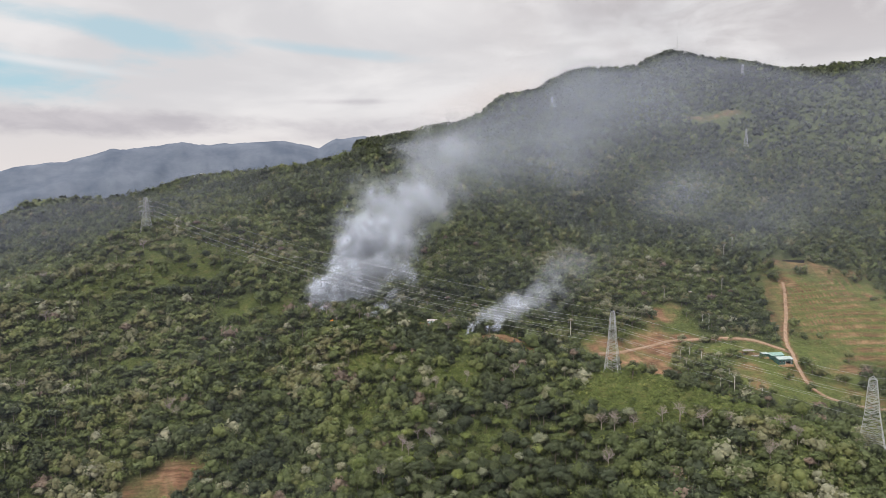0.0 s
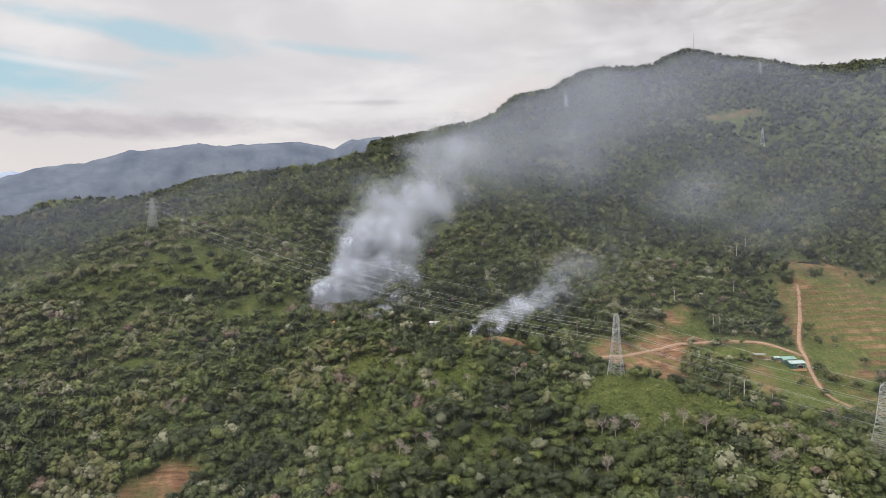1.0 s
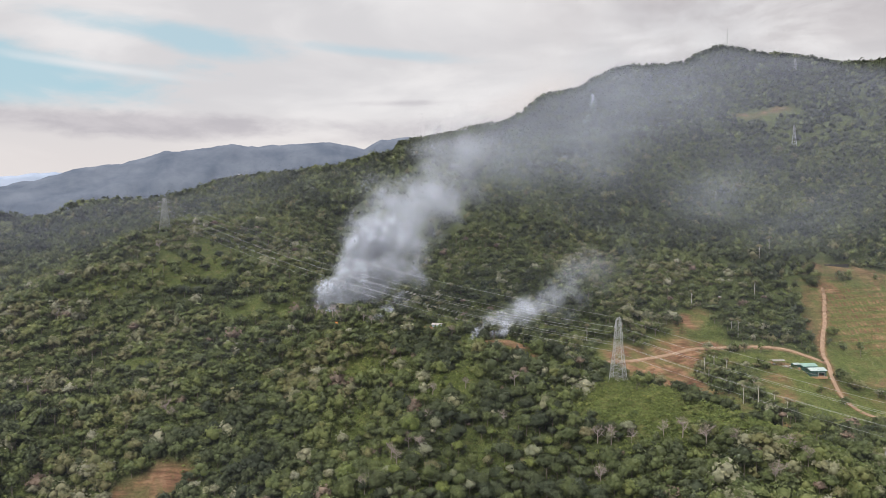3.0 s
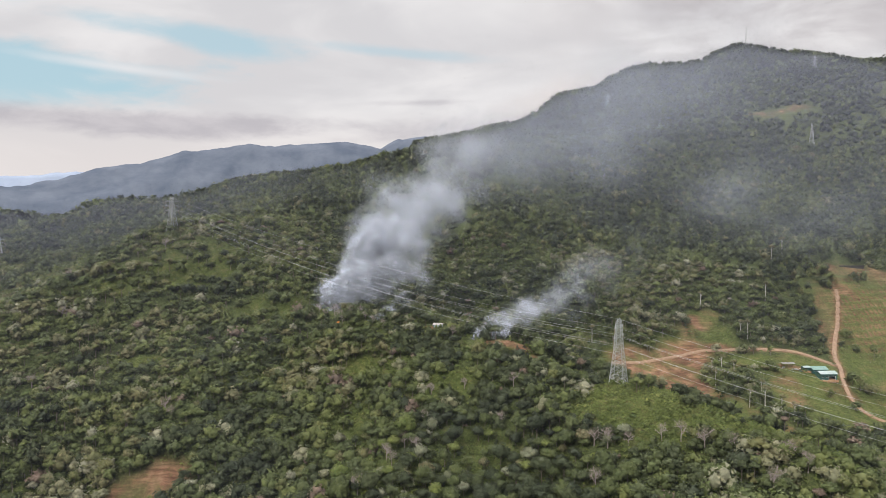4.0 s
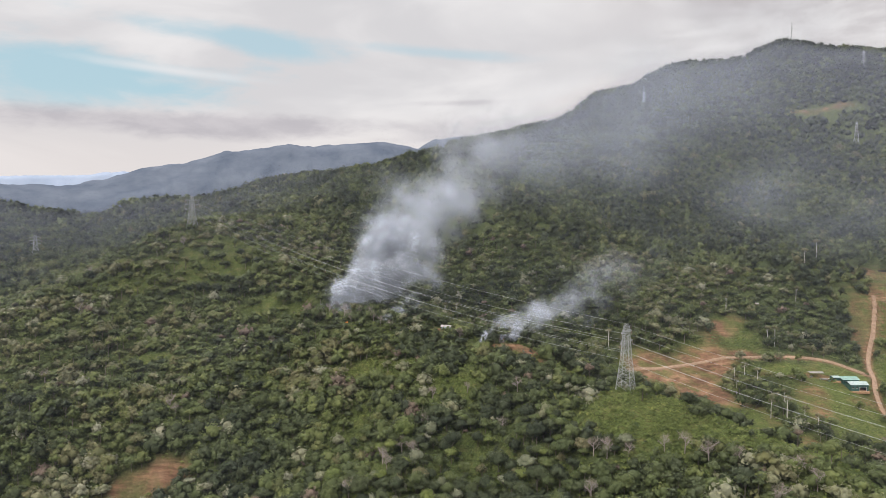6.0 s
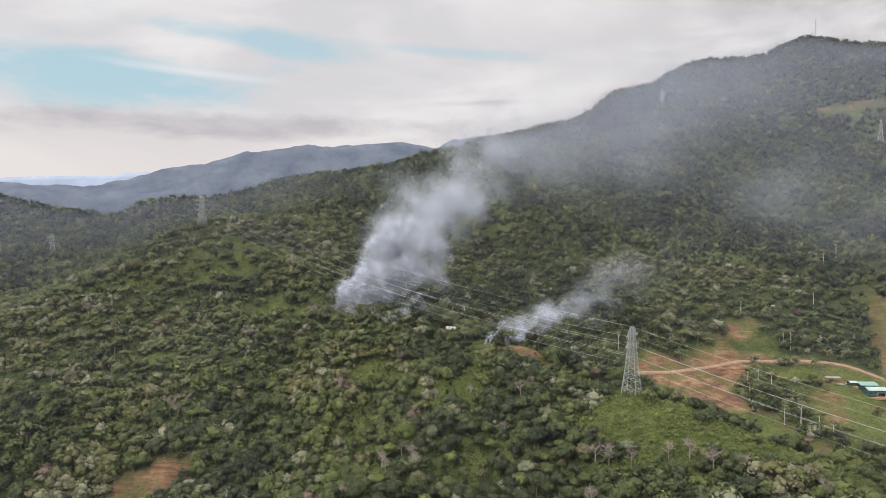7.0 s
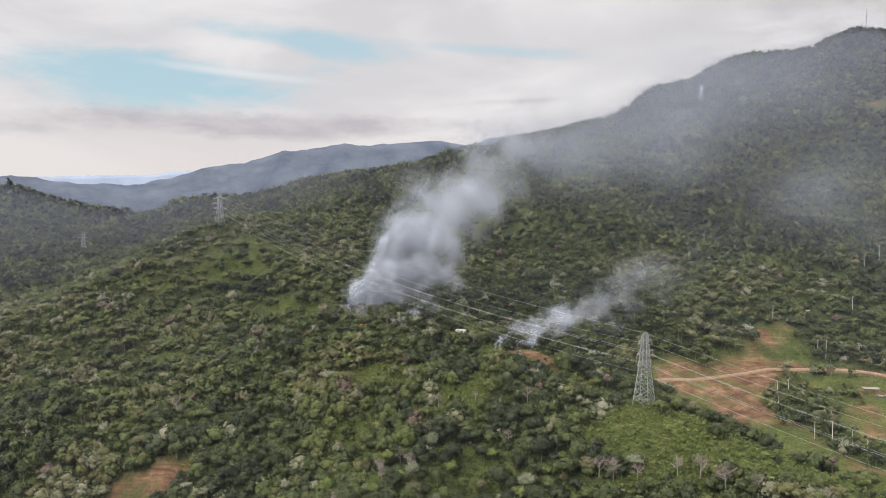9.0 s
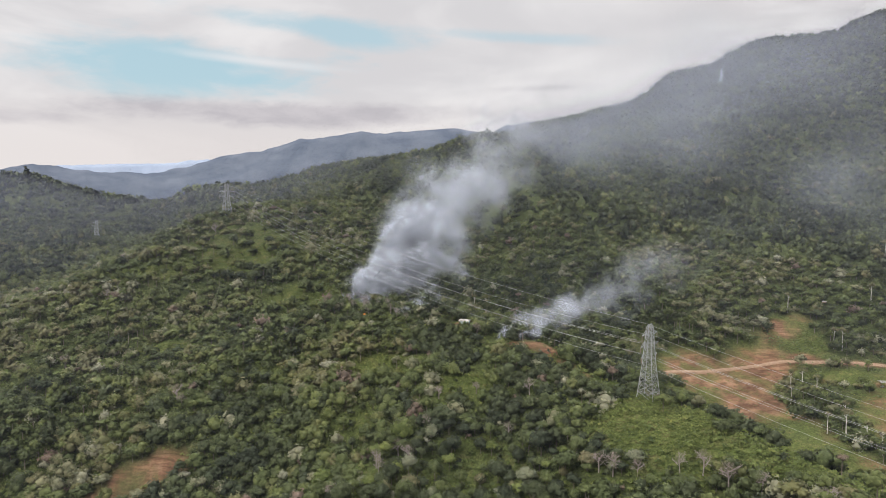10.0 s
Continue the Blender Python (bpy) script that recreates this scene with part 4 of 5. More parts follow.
def facing(a, b):
    """The turn about z that sets crossarms square to the line from a to b."""
    return math.degrees(math.atan2(b[1] - a[1], b[0] - a[0])) - 90


P_L, P_M, P_R = (-251, 619), (121, 411), (245, 349)
h_left = tower(on_land(*P_L), facing(P_L, P_M), 30, 8.0, "grey galvanised lattice pylon on the grassy ridge", 3, 1.0)
h_mid = tower(on_land(*P_M), facing(P_L, P_R), 37, 9.0, "pale grey lattice pylon on the grassy crest", 3, 1.1)
h_right = tower(on_land(*P_R), facing(P_M, P_R) - 10, 41, 14.0, "wide-based pale lattice pylon among the trees", 3, 1.3)
tower(on_land(578, 1168), 60, 34, 8.0, "small far lattice pylon on the forested mountain", 3, 1.3)
tower(on_land(-577, 816), 30, 27, 8.0, "far grey lattice pylon in the forested valley", 3, 1.2)
FAR_TOWERS = [(*P, 25.0) for P in ((322, 1626), (794, 1628))]
for x, y, t in FAR_TOWERS:
    tower(on_land(x, y), t, 34, 8.0, "tiny far lattice pylon high on the mountain", 3, 1.4)


def wire(a, b, sag):
    bm = bmesh.new()
    pts = [a.lerp(b, k / 24) - Vector((0, 0, 4 * sag * (k / 24) * (1 - k / 24))) for k in range(25)]
    tube(bm, pts, 0.048, 5)
    me = bpy.data.meshes.new("power_line")
    bm.to_mesh(me)
    bm.free()
    me.materials.append(M_wire)
    tagged(new("power_line", me), "thin grey overhead conductor strung between lattice pylons", "power line", "conductors of the power line")


for k in range(7):
    wire(h_left[k], h_mid[k], 13 if k < 6 else 9)
    wire(h_mid[k], h_right[k], 1.6)
    ahead = Vector((470, 228, 10)) - Vector((245, 349, -30))
    wire(h_right[k], h_right[k] + ahead, 7)

# ---- single trees of the nearest slope ----


def np_part(name, v, f, mat, parent=None, normals=None):
    ob = new(name, mesh_np(name, v, f, [mat], False, None if normals is None else {"lobe_normal": normals}))
    ob.parent = parent
    return ob


def limb_tubes(bm, base, way, length, r, depth, gen):
    """A branch that forks as it goes."""
    end = base + way * length
    bend = base.lerp(end, 0.5) + Vector(gen.normal(size=3)) * length * 0.06
    tube(bm, [base, bend, end], r, 4, r * 0.62)
    if depth == 0:
        return
    for _ in range(3 if depth > 1 else 2):
        side = Vector(gen.normal(size=3)) * 0.62
        nxt = (way + side + Vector((0, 0, 0.12))).normalized()
        limb_tubes(bm, base.lerp(end, gen.uniform(0.6, 1.0)), nxt, length * gen.uniform(0.5, 0.75), r * 0.58, depth - 1, gen)


def broadleaf(label, mat, seed, flat, lobes):
    """A forest tree nine metres high: a tapered trunk with limbs, and a crown of lobes covered in leaf clumps."""
    gen = np.random.default_rng(seed)
    ob = thing("tree", (0, 0, -400), label, "tree", "trees of the nearest slope")
    bm = bmesh.new()
    tube(bm, [(0, 0, -1.5), (0.1, 0.05, 2.4), (0.0, 0.15, 5.4)], 0.26, 6, 0.13)
    trunk = part("trunk", bm, M_bark, ob)
    bm = bmesh.new()
    for k in range(4):
        a = k * 1.6 + gen.uniform(0, 1)
        limb_tubes(bm, Vector((0, 0.1, 3.4 + 0.5 * k)), Vector((math.cos(a), math.sin(a), 0.75)).normalized(), 2.2, 0.09, 1, gen)
    part("limbs", bm, M_bark, trunk)
    v, f, cn = crown(lobes, 74, 0.066, flat, gen)
    np_part("crown", v * (7.6, 7.6, 7.6) + (0, 0, 6.6), f, mat, ob, cn)
    return ob


def plant_singles():
    gen = np.random.default_rng(55)
    makers = []
    for k, (label, mat) in enumerate(LEAF_KINDS):
        for j in range(3):
            makers.append((k, broadleaf(label, mat, 400 + 10 * k + j, (0.6, 0.8, 0.95)[j], (7, 6, 8)[j])))
    z = height(single_pts[:, 0], single_pts[:, 1])
    tone = tones(len(single_pts), single_pts, gen)
    for i, (x, y) in enumerate(single_pts):
        kind = 0 if tone[i] < 0.34 else 1 if tone[i] < 0.52 else 2 if tone[i] < 0.66 else 3 if tone[i] < 0.86 else 4
        ob = makers[kind * 3 + int(gen.integers(0, 3))][1]
        s = gen.uniform(0.62, 1.08) * math.exp(gen.normal() * 0.14)
        m = pose(float(x), float(y), float(z[i]) - 0.2, 0, 0, float(gen.uniform(0, 360)))
        made = copy_thing(ob, m)
        made.scale = (s, s, s * gen.uniform(0.85, 1.15))
    for _, ob in makers:
        for o in list(ob.children_recursive) + [ob]:
            bpy.data.objects.remove(o)


plant_singles()

# ---- bare and dead trees ----


def dead_tree(seed, label):
    gen = np.random.default_rng(seed)
    ob = thing("dead_tree", (0, 0, -400), label, "tree", "dead trees")
    bm = bmesh.new()
    tube(bm, [(0, 0, -1.2), (0.15, 0.1, 3), (0.0, 0.3, 6.8)], 0.30, 6, 0.17)
    trunk = part("trunk", bm, M_dead, ob)
    for k in range(6):
        bm = bmesh.new()
        a = k * 1.05 + gen.uniform(-0.3, 0.3)
        up = 3.2 + 0.62 * k
        limb_tubes(bm, Vector((0.1, 0.15, up)), Vector((math.cos(a), math.sin(a), gen.uniform(0.5, 1.3))).normalized(), gen.uniform(1.9, 2.8), 0.17, 3, gen)
        part("limb", bm, M_dead, trunk)
    n = 520
    d = unit(gen.normal(size=(n, 3)) + (0, 0, 0.3)) * gen.uniform(0.35, 1.0, (n, 1)) * (2.9, 2.9, 3.0) + (0, 0, 7.2)
    s, t = unit(gen.normal(size=(n, 3))), unit(gen.normal(size=(n, 3)))
    v = np.stack([d - s * 0.46, d + s * 0.46, d + t * 0.075], 1).reshape(-1, 3)
    tagged(np_part("twig_spray", v, np.arange(3 * n).reshape(-1, 3), M_deadleaf, ob), kind="stuff")
    return ob


def plant_dead():
    gen = np.random.default_rng(66)
    makers = [dead_tree(500 + k, "leafless grey-pink dead tree standing in the green forest") for k in range(5)]
    for i, (x, y, s) in enumerate(DEAD):
        ob = copy_thing(makers[i % 5], pose(*on_land(x, y), 0, 0, float(gen.uniform(0, 360))))
        s *= 1.08
        ob.scale = (s, s, s)
    for ob in makers:
        for o in list(ob.children_recursive) + [ob]:
            bpy.data.objects.remove(o)


plant_dead()

# ---- tall pale-stemmed trees by the clearing ----
POLES = [(228, 552, 17), (235, 545, 15), (222, 556, 13), (234, 483, 19), (226, 489, 14), (243, 478, 15), (6, 575, 19), (-5, 582, 16), (41, 560, 15), (60, 552, 14), (262, 606, 17), (267, 604, 18),
         (216, 530, 13), (240, 505, 15), (248, 470, 14), (128, 560, 15), (238, 640, 17), (300, 650, 18), (330, 712, 20), (350, 735, 22)]
M_pale_bark = plain("pale_bark", (0.42, 0.39, 0.34), (0.62, 0.59, 0.53), 0.8, 0.8)


def plant_poles():
    gen = np.random.default_rng(77)
    makers = []
    for k in range(3):
        ob = thing("tall_tree", (0, 0, -400), "tall slender tree with a pale bare stem and small crown", "tree", "pale-stemmed trees")
        bm = bmesh.new()
        tube(bm, [(0, 0, -1.5), (0.12, 0.1, 6), (0.0, 0.2, 13)], 0.27, 6, 0.12)
        trunk = part("trunk", bm, M_pale_bark, ob, "pale bare stem")
        bm = bmesh.new()
        for q in range(5):
            a = q * 1.3
            limb_tubes(bm, Vector((0, 0.2, 10.0 + 0.6 * q)), Vector((math.cos(a), math.sin(a), 0.8)).normalized(), 1.6, 0.08, 1, gen)
        part("limbs", bm, M_pale_bark, trunk)
        v, f, cn = crown(5, 26, 0.10, 0.6, np.random.default_rng(600 + k), 0.5, 0.55)
        np_part("crown", v * 5.2 + (0, 0, 13.2), f, LEAF_KINDS[3][1], ob, cn)
        makers.append(ob)
    for i, (x, y, h) in enumerate(POLES):
        ob = copy_thing(makers[i % 3], pose(*on_land(x, y), 0, 0, float(gen.uniform(0, 360))))
        ob.scale = (h / 15, h / 15, h / 15)
    for ob in makers:
        for o in list(ob.children_recursive) + [ob]:
            bpy.data.objects.remove(o)


plant_poles()

# ---- the farm in the clearing ----
M_green_wall = plain("green_painted_sheet", (0.022, 0.075, 0.066), (0.034, 0.100, 0.088), 0.5, 0.55)
M_teal_roof = plain("pale_teal_sheet_roof", (0.26, 0.34, 0.32), (0.36, 0.44, 0.42), 0.35, 0.45, 0.1)
M_green_roof = plain("green_sheet_roof", (0.14, 0.26, 0.22), (0.20, 0.33, 0.28), 0.35, 0.45, 0.1)
M_white = plain("white_sheet", (0.42, 0.42, 0.43), (0.58, 0.58, 0.58), 0.5, 0.5)
M_beige = plain("weathered_white_sheet", (0.26, 0.245, 0.225), (0.42, 0.40, 0.37), 0.8, 0.6)
M_grey_roof = plain("weathered_zinc_sheet", (0.20, 0.19, 0.185), (0.32, 0.30, 0.29), 0.5, 0.5, 0.3)
M_timber = plain("old_timber", (0.16, 0.11, 0.07), (0.30, 0.22, 0.15), 0.9, 0.8)
M_dark = plain("painted_inside_and_wall", (0.02, 0.02, 0.02), (0.05, 0.045, 0.04), 0.6, 0.9)
M_cloth = plain("blue_tarpaulin", (0.30, 0.42, 0.52), (0.48, 0.58, 0.66), 0.6, 0.6)


def roof_sheet(bm, w, d, rise, over, z, ridge=0.5):
    """A corrugated gable roof with thickness; the ridge runs along x at a share of the depth."""
    n = int(w / 0.7)
    yr = -d / 2 + d * ridge
    for y0, z0, y1, z1 in ((-d / 2 - over, z - over * 0.25, yr, z + rise), (d / 2 + over, z - over * 0.25, yr, z + rise)):
        prev = None
        for i in range(n + 1):
            x = -w / 2 - over + (w + 2 * over) * i / n
            lift = 0.07 * (i % 2)
            q = [bm.verts.new((x, y0, z0 + lift)), bm.verts.new((x, y1, z1 + lift)), bm.verts.new((x, y1, z1 + lift - 0.1)), bm.verts.new((x, y0, z0 + lift - 0.1))]
            if prev:
                for k in range(4):
                    bm.faces.new((prev[k], q[k], q[(k + 1) % 4], prev[(k + 1) % 4]))
            prev = q


def shed(name, at, turn, w, d, h, rise, wall, roof, label, door=True):
    ob = thing(name, at, label, "building", "", turn)
    for lo, hi in (((-w / 2, d / 2 - 0.2, -1.5), (w / 2, d / 2, h)), ((-w / 2, -d / 2 + 0.2, -1.5), (-w / 2 + 0.2, d / 2 - 0.2, h)), ((w / 2 - 0.2, -d / 2 + 0.2, -1.5), (w / 2, d / 2 - 0.2, h))):
        bm = bmesh.new()
        box(bm, lo, hi, 0.03)
        part("wall", bm, wall, ob)
    # the front wall with its wide doorway
    bm = bmesh.new()
    a, b, top = (-0.02 * w, 0.40 * w, 0.62 * h) if door else (0, 0, h)
    if door:
        box(bm, (-w / 2, -d / 2, -1.5), (a, -d / 2 + 0.2, h))
        box(bm, (b, -d / 2, -1.5), (w / 2, -d / 2 + 0.2, h))
        box(bm, (a, -d / 2, top), (b, -d / 2 + 0.2, h))
    else:
        box(bm, (-w / 2, -d / 2, -1.5), (w / 2, -d / 2 + 0.2, h))
    part("front_wall", bm, wall, ob)
    if door:
        bm = bmesh.new()
        for lo, hi in (((a - 0.15, -d / 2 - 0.05, -0.5), (a + 0.1, -d / 2 + 0.25, top)), ((b - 0.1, -d / 2 - 0.05, -0.5), (b + 0.15, -d / 2 + 0.25, top)), ((a, -d / 2 - 0.05, top - 0.15), (b, -d / 2 + 0.25, top + 0.1))):
            box(bm, lo, hi)
        part("door_frame", bm, M_white, ob, "white door frame")
    bm = bmesh.new()
    box(bm, (-w / 2 - 0.3, -d / 2 - 1.6, -1.6), (w / 2 + 0.3, d / 2 + 0.3, -0.06), 0.03)
    part("floor_slab", bm, M_soil, ob)
    bm = bmesh.new()
    roof_sheet(bm, w, d, rise, 0.5, h, 0.5)
    part("roof", bm, roof, ob)
    for k in range(2):
        bm = bmesh.new()
        x = -w * (0.36 - 0.22 * k)
        # no hole is cut: a near-black panel paints the unlit inside
        box(bm, (x - 0.55, -d / 2 - 0.04, h * 0.42), (x + 0.55, -d / 2 + 0.03, h * 0.68), 0.02)
        win = part("window", bm, M_dark, ob, "near-black panel painted as a window opening")
        bm = bmesh.new()
        box(bm, (x - 0.7, -d / 2 - 0.08, h * 0.40), (x + 0.7, -d / 2 - 0.04, h * 0.42), 0.01)
        part("sill", bm, M_white, win)
    return ob


hz = on_land(303, 541)[2]
shed("farm_building", (302, 541, hz + 0.5), 6, 12.5, 8.0, 4.6, 1.5, M_green_wall, M_teal_roof, "dark green sheet-metal farm building with a pale teal roof")
shed("farm_building", (300.5, 551, hz + 1.9), 6, 11.5, 8.5, 4.4, 1.5, M_green_wall, M_green_roof, "green sheet-metal farm building with a green roof", False)
shed("small_shed", (291.5, 551.5, on_land(291, 551)[2] + 0.8), 8, 4.5, 4.5, 2.6, 0.7, M_green_wall, M_teal_roof, "small green shed with a teal sheet roof", False)


def lean_to(at, turn):
    """An open shelter: posts, rafters and a sagging sheet roof."""
    ob = thing("open_shelter", at, "old open timber shelter with a grey zinc roof", "shelter", "", turn)
    for x in (-4.5, 0, 4.5):
        for y in (-2.2, 2.2):
            bm = bmesh.new()
            box(bm, (x - 0.1, y - 0.1, -1.5), (x + 0.1, y + 0.1, 2.4 + 0.1 * y), 0.02)
            part("post", bm, M_timber, ob)
    bm = bmesh.new()
    roof_sheet(bm, 9.6, 5, 0.55, 0.4, 2.55, 0.5)
    part("roof", bm, M_grey_roof, ob)
    return ob


lean_to(on_land(281, 559, 0.3), 5)


def scrap(at, turn, w, d, h, mat, label, seed):
    """A crumpled stack of sheets."""
    gen = np.random.default_rng(seed)
    ob = thing("scrap_sheets", at, label, "scrap", "scrap by the farm", turn)
    for k in range(4):
        bm = bmesh.new()
        n = 7
        rows = [[bm.verts.new((-w / 2 + w * i / n + gen.normal() * 0.05, -d / 2 + d * j / 3, h * k / 4 + 0.25 * math.sin(i * 1.7 + j + k) * 0.6 + 0.2)) for j in range(4)] for i in range(n + 1)]
        for a, b in zip(rows, rows[1:]):
            for j in range(3):
                bm.faces.new((a[j], a[j + 1], b[j + 1], b[j]))
        bmesh.ops.solidify(bm, geom=bm.faces[:], thickness=0.06)
        bmesh.ops.rotate(bm, cent=(0, 0, 0), matrix=Matrix.Rotation(gen.normal() * 0.25, 3, "Z"), verts=bm.verts[:])
        part("sheet", bm, mat, ob)


scrap(on_land(284, 552), 10, 5.0, 2.2, 0.9, M_white, "crumpled white roofing sheets stacked on bare soil", 1)
scrap(on_land(290, 553.5), -15, 4.0, 2.0, 0.8, M_white, "crumpled white roofing sheets stacked on bare soil", 2)
scrap(on_land(287, 549), 40, 2.4, 1.6, 0.7, M_green_roof, "small stack of green roofing sheets", 3)
scrap(on_land(277, 556), 70, 3.6, 1.8, 1.0, M_grey_roof, "grey zinc sheets piled beside the shelter", 4)


def hut(at, turn, size, label, roof, wall):
    ob = thing("hut", at, label, "hut", "", turn, size)
    for x in (-2.6, 2.6):
        for y in (-1.6, 1.6):
            bm = bmesh.new()
            box(bm, (x - 0.09, y - 0.09, -2.0), (x + 0.09, y + 0.09, 2.3), 0.015)
            part("post", bm, M_timber, ob)
    bm = bmesh.new()
    box(bm, (-2.5, -1.55, 0.5), (2.5, 1.55, 0.66), 0.02)
    part("floor", bm, M_timber, ob)
    for lo, hi in (((-2.5, -1.52, 0.66), (1.2, -1.42, 2.1)), ((-2.5, 1.42, 0.66), (2.5, 1.52, 2.2)), ((-2.52, -1.4, 0.66), (-2.42, 1.4, 2.2))):
        bm = bmesh.new()
        box(bm, lo, hi, 0.02)
        part("wall", bm, wall, ob)
    bm = bmesh.new()
    roof_sheet(bm, 5.4, 3.6, 0.8, 0.5, 2.3, 0.5)
    part("roof", bm, roof, ob)
    return ob


hut(on_land(9, 485, 0.5), -12, 1.15, "small white-roofed timber hut with blue cloth on the ridge", M_beige, M_cloth)
hut(on_land(-428, 1318, 6.0), 10, 1.35, "far white-roofed hut among the trees on the hill", M_beige, M_timber)
hut(on_land(-448, 1330, 6.0), -20, 1.1, "far white-roofed hut among the trees on the hill", M_beige, M_timber)
hut(on_land(264, 640, 7.0), 0, 0.5, "small white-roofed hut at the forest edge", M_beige, M_timber)


def mast(at, high):
    """A slim lattice mast with guys and dishes on the summit."""
    ob = thing("radio_mast", at, "slim grey lattice radio mast on the mountain summit", "mast")
    for k in range(3):
        a = k * 2.0944
        bm = bmesh.new()
        bar(bm, (1.5 * math.cos(a), 1.5 * math.sin(a), -8), (0.5 * math.cos(a), 0.5 * math.sin(a), high), 0.5, 0.3)
        part("leg", bm, M_steel, ob)
    for k in range(3):
        a, b = k * 2.0944, (k + 1) * 2.0944
        bm = bmesh.new()
        for q in range(14):
            z0, z1 = high * q / 14, high * (q + 1) / 14
            r0, r1 = 1.5 - q / 14, 1.5 - (q + 1) / 14
            bar(bm, (r0 * math.cos(a), r0 * math.sin(a), z0), (r1 * math.cos(b), r1 * math.sin(b), z1), 0.22)
        part("lattice_face", bm, M_steel, ob)
    for k, z in enumerate((high * 0.55, high * 0.7)):
        bm = bmesh.new()
        bmesh.ops.create_cone(bm, cap_ends=True, segments=16, radius1=1.5, radius2=1.1, depth=0.9, matrix=Matrix.Translation((1.2, -1.2, z)) @ Matrix.Rotation(radians(90), 4, "X"))
        part("dish", bm, M_white, ob, "white dish aerial")


mast(on_land(806, 2084), 62)


def fence(at, turn, w):
    ob = thing("retaining_wall", at, "long dark low wall on the top terrace", "wall", "", turn)
    for k in range(10):
        bm = bmesh.new()
        x = -w / 2 + w * k / 10
        box(bm, (x + 0.04, -0.3, -1.0), (x + w / 10 - 0.04, 0.3, 2.6), 0.03)
        part("panel", bm, M_dark, ob)


fence(on_land(418, 731), 4, 26)

# ---- the flames at the foot of the smoke ----
m_fire, fire_tree, fire_bsdf = material("flame")
fire_bsdf.inputs["Base Color"].default_value = (1.0, 0.25, 0.03, 1)
fire_tree.links.new(ramp(fire_tree, tex(fire_tree, 1.5, 3), [(0.3, (1.0, 0.12, 0.01)), (0.7, (1.0, 0.5, 0.08))]), fire_bsdf.inputs["Emission Color"])
fire_bsdf.inputs["Emission Strength"].default_value = 0.5


def fire(at, seed):
    gen = np.random.default_rng(seed)
    ob = thing("brush_fire", at, "small orange flames at the foot of the smoke", "fire", "brush fires")
    for k in range(5):
        bm = bmesh.new()
        x, y, h = gen.uniform(-0.8, 0.8), gen.uniform(-0.8, 0.8), gen.uniform(0.4, 1.1)
        tube(bm, [(x, y, -0.3), (x + 0.15, y, h * 0.4), (x - 0.1, y + 0.1, h)], 0.32, 6, 0.03)
        part("flame", bm, m_fire, ob)


fire(on_land(-66, 497, 0.3), 1)

# ---- smoke: soft billows over the fires, tinted sheets of drift and haze beyond ----
scene.cycles.transparent_max_bounces = 96


def billows(name, label, mat, puffs, count, seed, low=0.26, high=0.58, density=1.0):
    """Many soft scraps of smoke, each a shallow eight-sided dish, set through the billows in all directions."""
    gen = np.random.default_rng(seed)
    b = np.array(puffs, float)
    which = gen.choice(len(b), count, p=b[:, 4] * b[:, 3] ** 1.5 / (b[:, 4] * b[:, 3] ** 1.5).sum())
    lumps = 14
    lc = unit(gen.normal(size=(len(b), lumps, 3))) * gen.uniform(0.2, 0.85, (len(b), lumps, 1))
    d = unit(gen.normal(size=(count, 3))) * gen.uniform(size=(count, 1)) ** (1 / 2.2)
    rad = b[which, 3][:, None]
    off = lc[which, gen.integers(0, lumps, count)]
    p = b[which, :3] + (off + d * 0.36) * rad * (1.0, 1.0, 0.9)
    out = unit(off * 0.6 + d * 0.5 + (0, 0, 0.1))
    n = unit(out * 0.5 + gen.normal(size=(count, 3)) * 0.3 + (0.1, -0.75, 0.25))
    s = unit(np.cross(n, gen.normal(size=(count, 3))))
    t = np.cross(n, s)
    size = rad * gen.uniform(low, high, (count, 1))
    ring = [p + (s * math.cos(a) + t * math.sin(a)) * size * gen.uniform(0.75, 1.15, (count, 1)) - n * size * 0.25 for a in np.arange(8) * math.pi / 4]
    v = np.stack([p] + ring, 1).reshape(-1, 3)
    i = np.arange(8)
    fan = np.c_[np.zeros(8, int), 1 + i, 1 + (i + 1) % 8]
    f = (fan[None] + 9 * np.arange(count)[:, None, None]).reshape(-1, 3)
    fade = np.tile(np.r_[1.0, np.zeros(8)], count)
    thick = np.repeat(density * np.clip(0.04 + 0.42 * b[which, 4], 0.04, 1.0), 9)
    me = mesh_np(name, v, f, [mat], True, {"fade": fade, "thick": thick})
    me.normals_split_custom_set_from_vertices(np.repeat(unit(out * 0.45 + (0.0, -0.25, 0.85)), 9, axis=0).tolist())
    return tagged(new(name, me), label, "smoke", kind="stuff")


def trail(spots, steps, seed, jitter=0.35):
    """Billows strung along a drifting line of (x, y, z, radius, weight per step)."""
    gen = np.random.default_rng(seed)
    s = np.array(spots, float)
    out = []
    for q in np.linspace(0, len(s) - 1, steps):
        i = min(int(q), len(s) - 2)
        c = s[i] + (s[i + 1] - s[i]) * (q - i)
        j = gen.normal(size=3) * c[3] * jitter
        out.append((c[0] + j[0], c[1] + j[1], c[2] + j[2], c[3] * gen.uniform(0.55, 1.0), c[4] * gen.uniform(0.7, 1.3)))
    return out


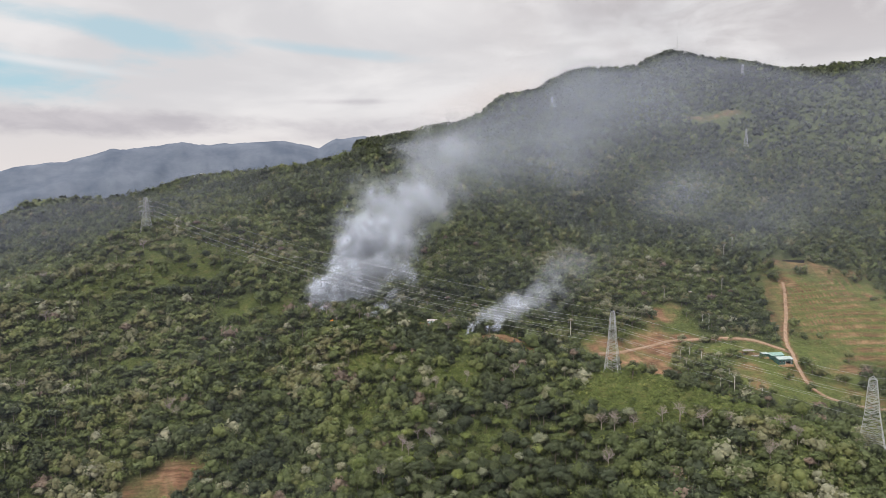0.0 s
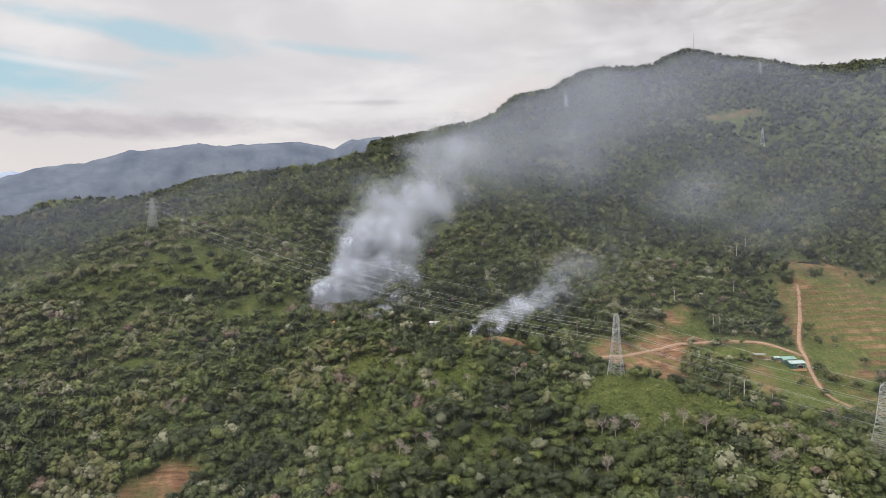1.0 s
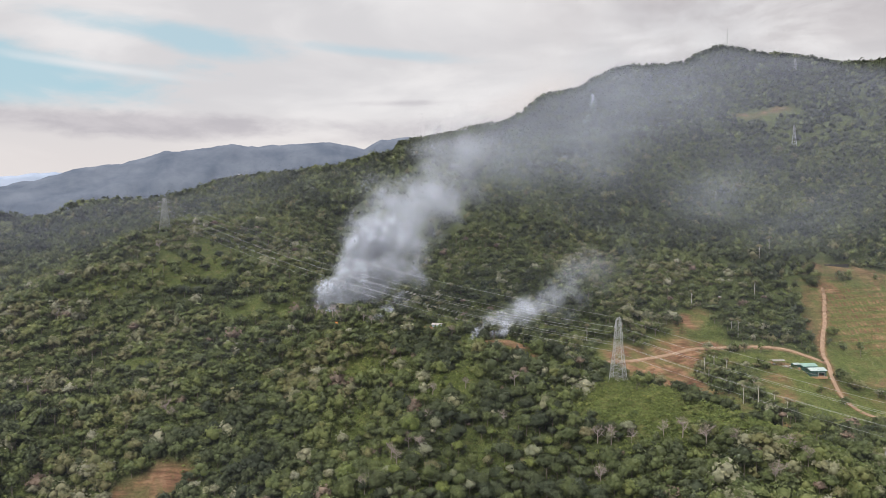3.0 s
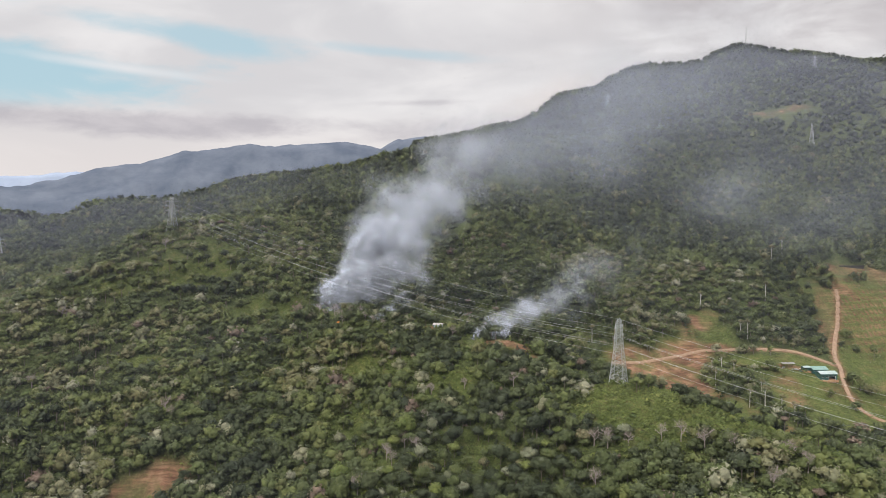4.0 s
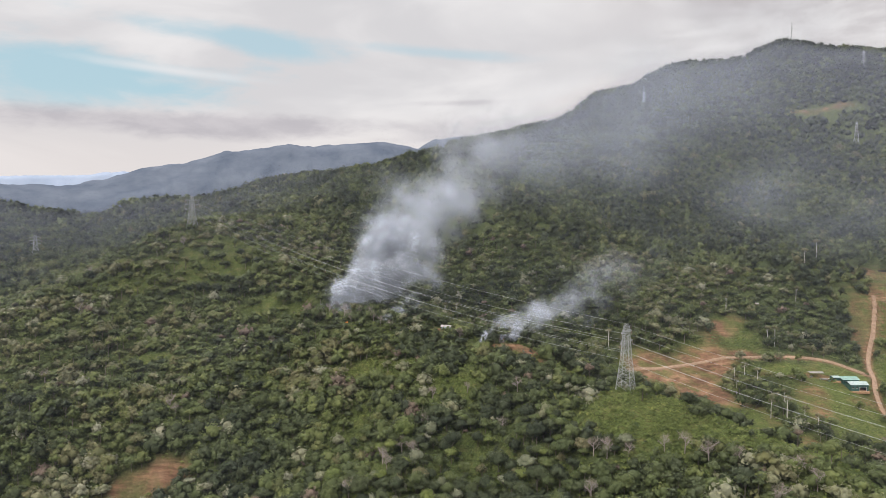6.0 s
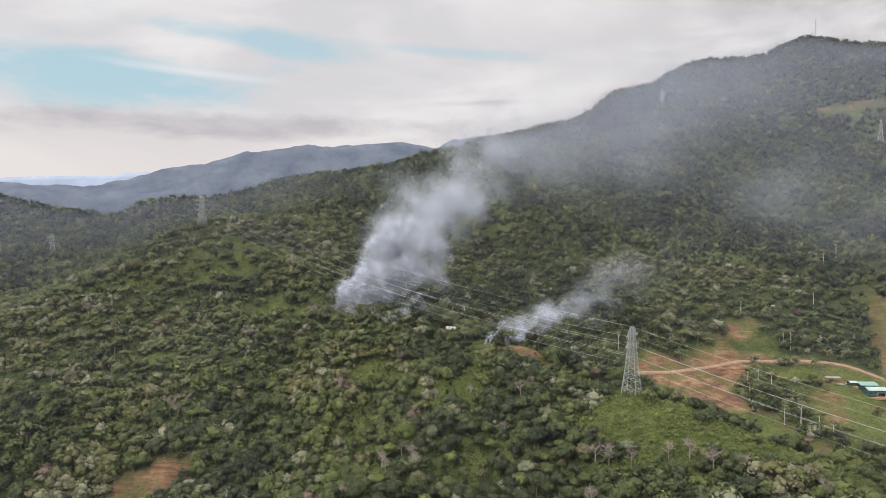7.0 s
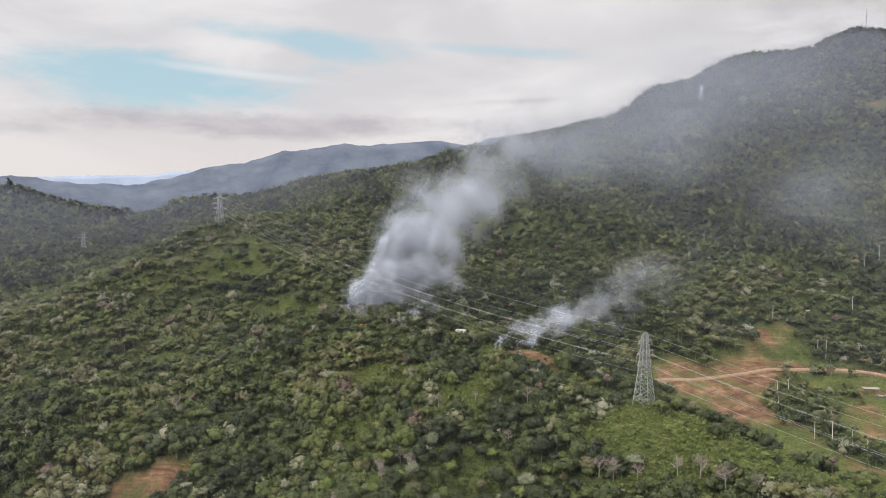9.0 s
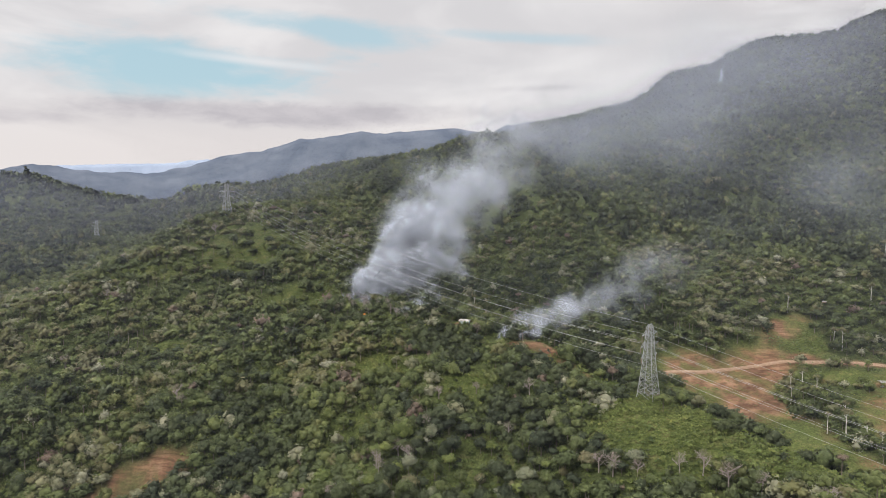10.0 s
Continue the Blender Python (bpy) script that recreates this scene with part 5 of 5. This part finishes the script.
MAIN = [(-93, 527, 23, 5.5, 2.4), (-87, 528, 31, 10.5, 2.4), (-73, 531, 43, 17.5, 2.1), (-56, 536, 59, 24.0, 1.7), (-38, 544, 79, 29.5, 1.25), (-22, 556, 101, 34.0, 0.9), (-4, 576, 124, 38.0, 0.62), (18, 606, 147, 42.0, 0.4), (48, 650, 166, 46.0, 0.2)]
BESIDE = [(-79, 523, 18, 3.8, 2.2), (-76, 524, 25, 7.0, 2.3), (-65, 527, 33, 11.0, 1.9), (-47, 531, 43, 15.0, 1.3), (-26, 538, 56, 19.0, 0.8)]
SECOND = [(32, 470, 13, 3.8, 2.6), (38, 474, 17, 6.4, 2.3), (51, 485, 22, 10.0, 1.3), (70, 506, 29, 14.0, 0.62), (98, 536, 37, 18.5, 0.34), (135, 576, 47, 23.0, 0.2), (170, 620, 58, 27.5, 0.1)]
THIRD = [(-46, 486, 17, 2.6, 1.6), (-41, 490, 22, 4.6, 1.4), (-31, 498, 28, 7.6, 0.9), (-16, 510, 33, 11.5, 0.45)]
billows("smoke_plume", "thick white-grey smoke plume leaning over the burning ridge", M_smoke, trail(MAIN, 60, 1, 0.30), 1350, 201, 0.30, 0.70, 0.62)
billows("smoke_plume", "dense white smoke rising beside the main plume", M_smoke, trail(BESIDE, 26, 4, 0.28), 420, 204, 0.32, 0.7, 0.6)
billows("smoke_plume", "thin pale smoke drifting from a small ridge fire", M_smoke, trail(SECOND, 46, 2, 0.28), 760, 202, 0.28, 0.7, 0.56)
billows("smoke_plume", "small wisp of pale smoke over burnt trees", M_smoke, trail(THIRD, 14, 3, 0.3), 220, 203, 0.3, 0.7, 0.8)


def air_layer(radius, density, drift, mat, seed):
    """A curved see-through sheet tinted as moist, smoky air over the slopes, thinning upwards, uneven, denser where the
    smoke drifts off.
    """
    a = np.radians(np.arange(-58, 54.01, 0.5))
    z = np.r_[np.arange(-60, 620, 9.0)]
    Z, A = np.meshgrid(z, a, indexing="ij")
    R = radius * (1 + 0.03 * rough(A * 900, Z, 160, 3, seed))
    x, y = VIEW[0] + R * np.sin(A), VIEW[1] + R * np.cos(A)
    deg = np.degrees(A)
    # the haze lies on the slopes, thinning just under the skyline
    cb, cr, cz = np.array(MAIN_CREST, float).T
    lb, lr, lz = np.array(LEFT_CREST, float).T
    right = step(deg, -6.5, -4)
    rise = np.interp(deg, cb, (cz - 100) / cr) * right + (np.interp(deg, lb, (lz - 100) / lr) + 0.004) * (1 - right)
    top = 100 + radius * (rise + 0.007)
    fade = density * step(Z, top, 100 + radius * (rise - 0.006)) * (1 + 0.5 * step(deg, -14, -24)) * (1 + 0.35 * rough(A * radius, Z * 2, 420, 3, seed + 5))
    puff = np.clip(0.55 + 1.5 * rough(A * radius, Z * 1.3 + A * 200, 110, 3, seed + 9), 0, 1.5)
    for b, h, wide, high, much in SMOKE_DRIFT:
        fade += drift * much * puff * np.exp(-((deg - b) / wide) ** 2 - ((Z - h - 3.0 * (deg - b)) / high) ** 2)
    me = mesh_np("air_haze", np.c_[x.ravel(), y.ravel(), Z.ravel()], grid_tris(*Z.shape), [mat], True, {"fade": np.clip(fade, 0, 0.6).ravel()})
    tagged(new("air_haze", me), "thin blue-tinted sheet standing in for haze over the forested slopes" if density else "pale smoke drifting off in front of the mountain", "haze", kind="stuff")


# bearing, height, half width, half height, density of the drifting smoke
SMOKE_DRIFT = [(3.0, 180, 4.0, 45, 1.5), (9.5, 212, 3.0, 70, 1.25), (15.0, 235, 5.0, 60, 0.8), (19.5, 122, 3.6, 30, 1.1), (25.5, 95, 4.5, 30, 0.7), (11, 48, 3.6, 22, 0.9)]
# the two innermost sheets are added before the near forest to lift its darks
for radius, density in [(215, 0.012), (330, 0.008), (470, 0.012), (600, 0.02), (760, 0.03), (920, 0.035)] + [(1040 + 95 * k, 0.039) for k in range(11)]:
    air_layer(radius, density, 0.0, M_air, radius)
for radius, drift in ((690, 0.095), (735, 0.095), (780, 0.095), (825, 0.095), (870, 0.095), (915, 0.095)):
    air_layer(radius, 0.0, drift, M_drift, radius)
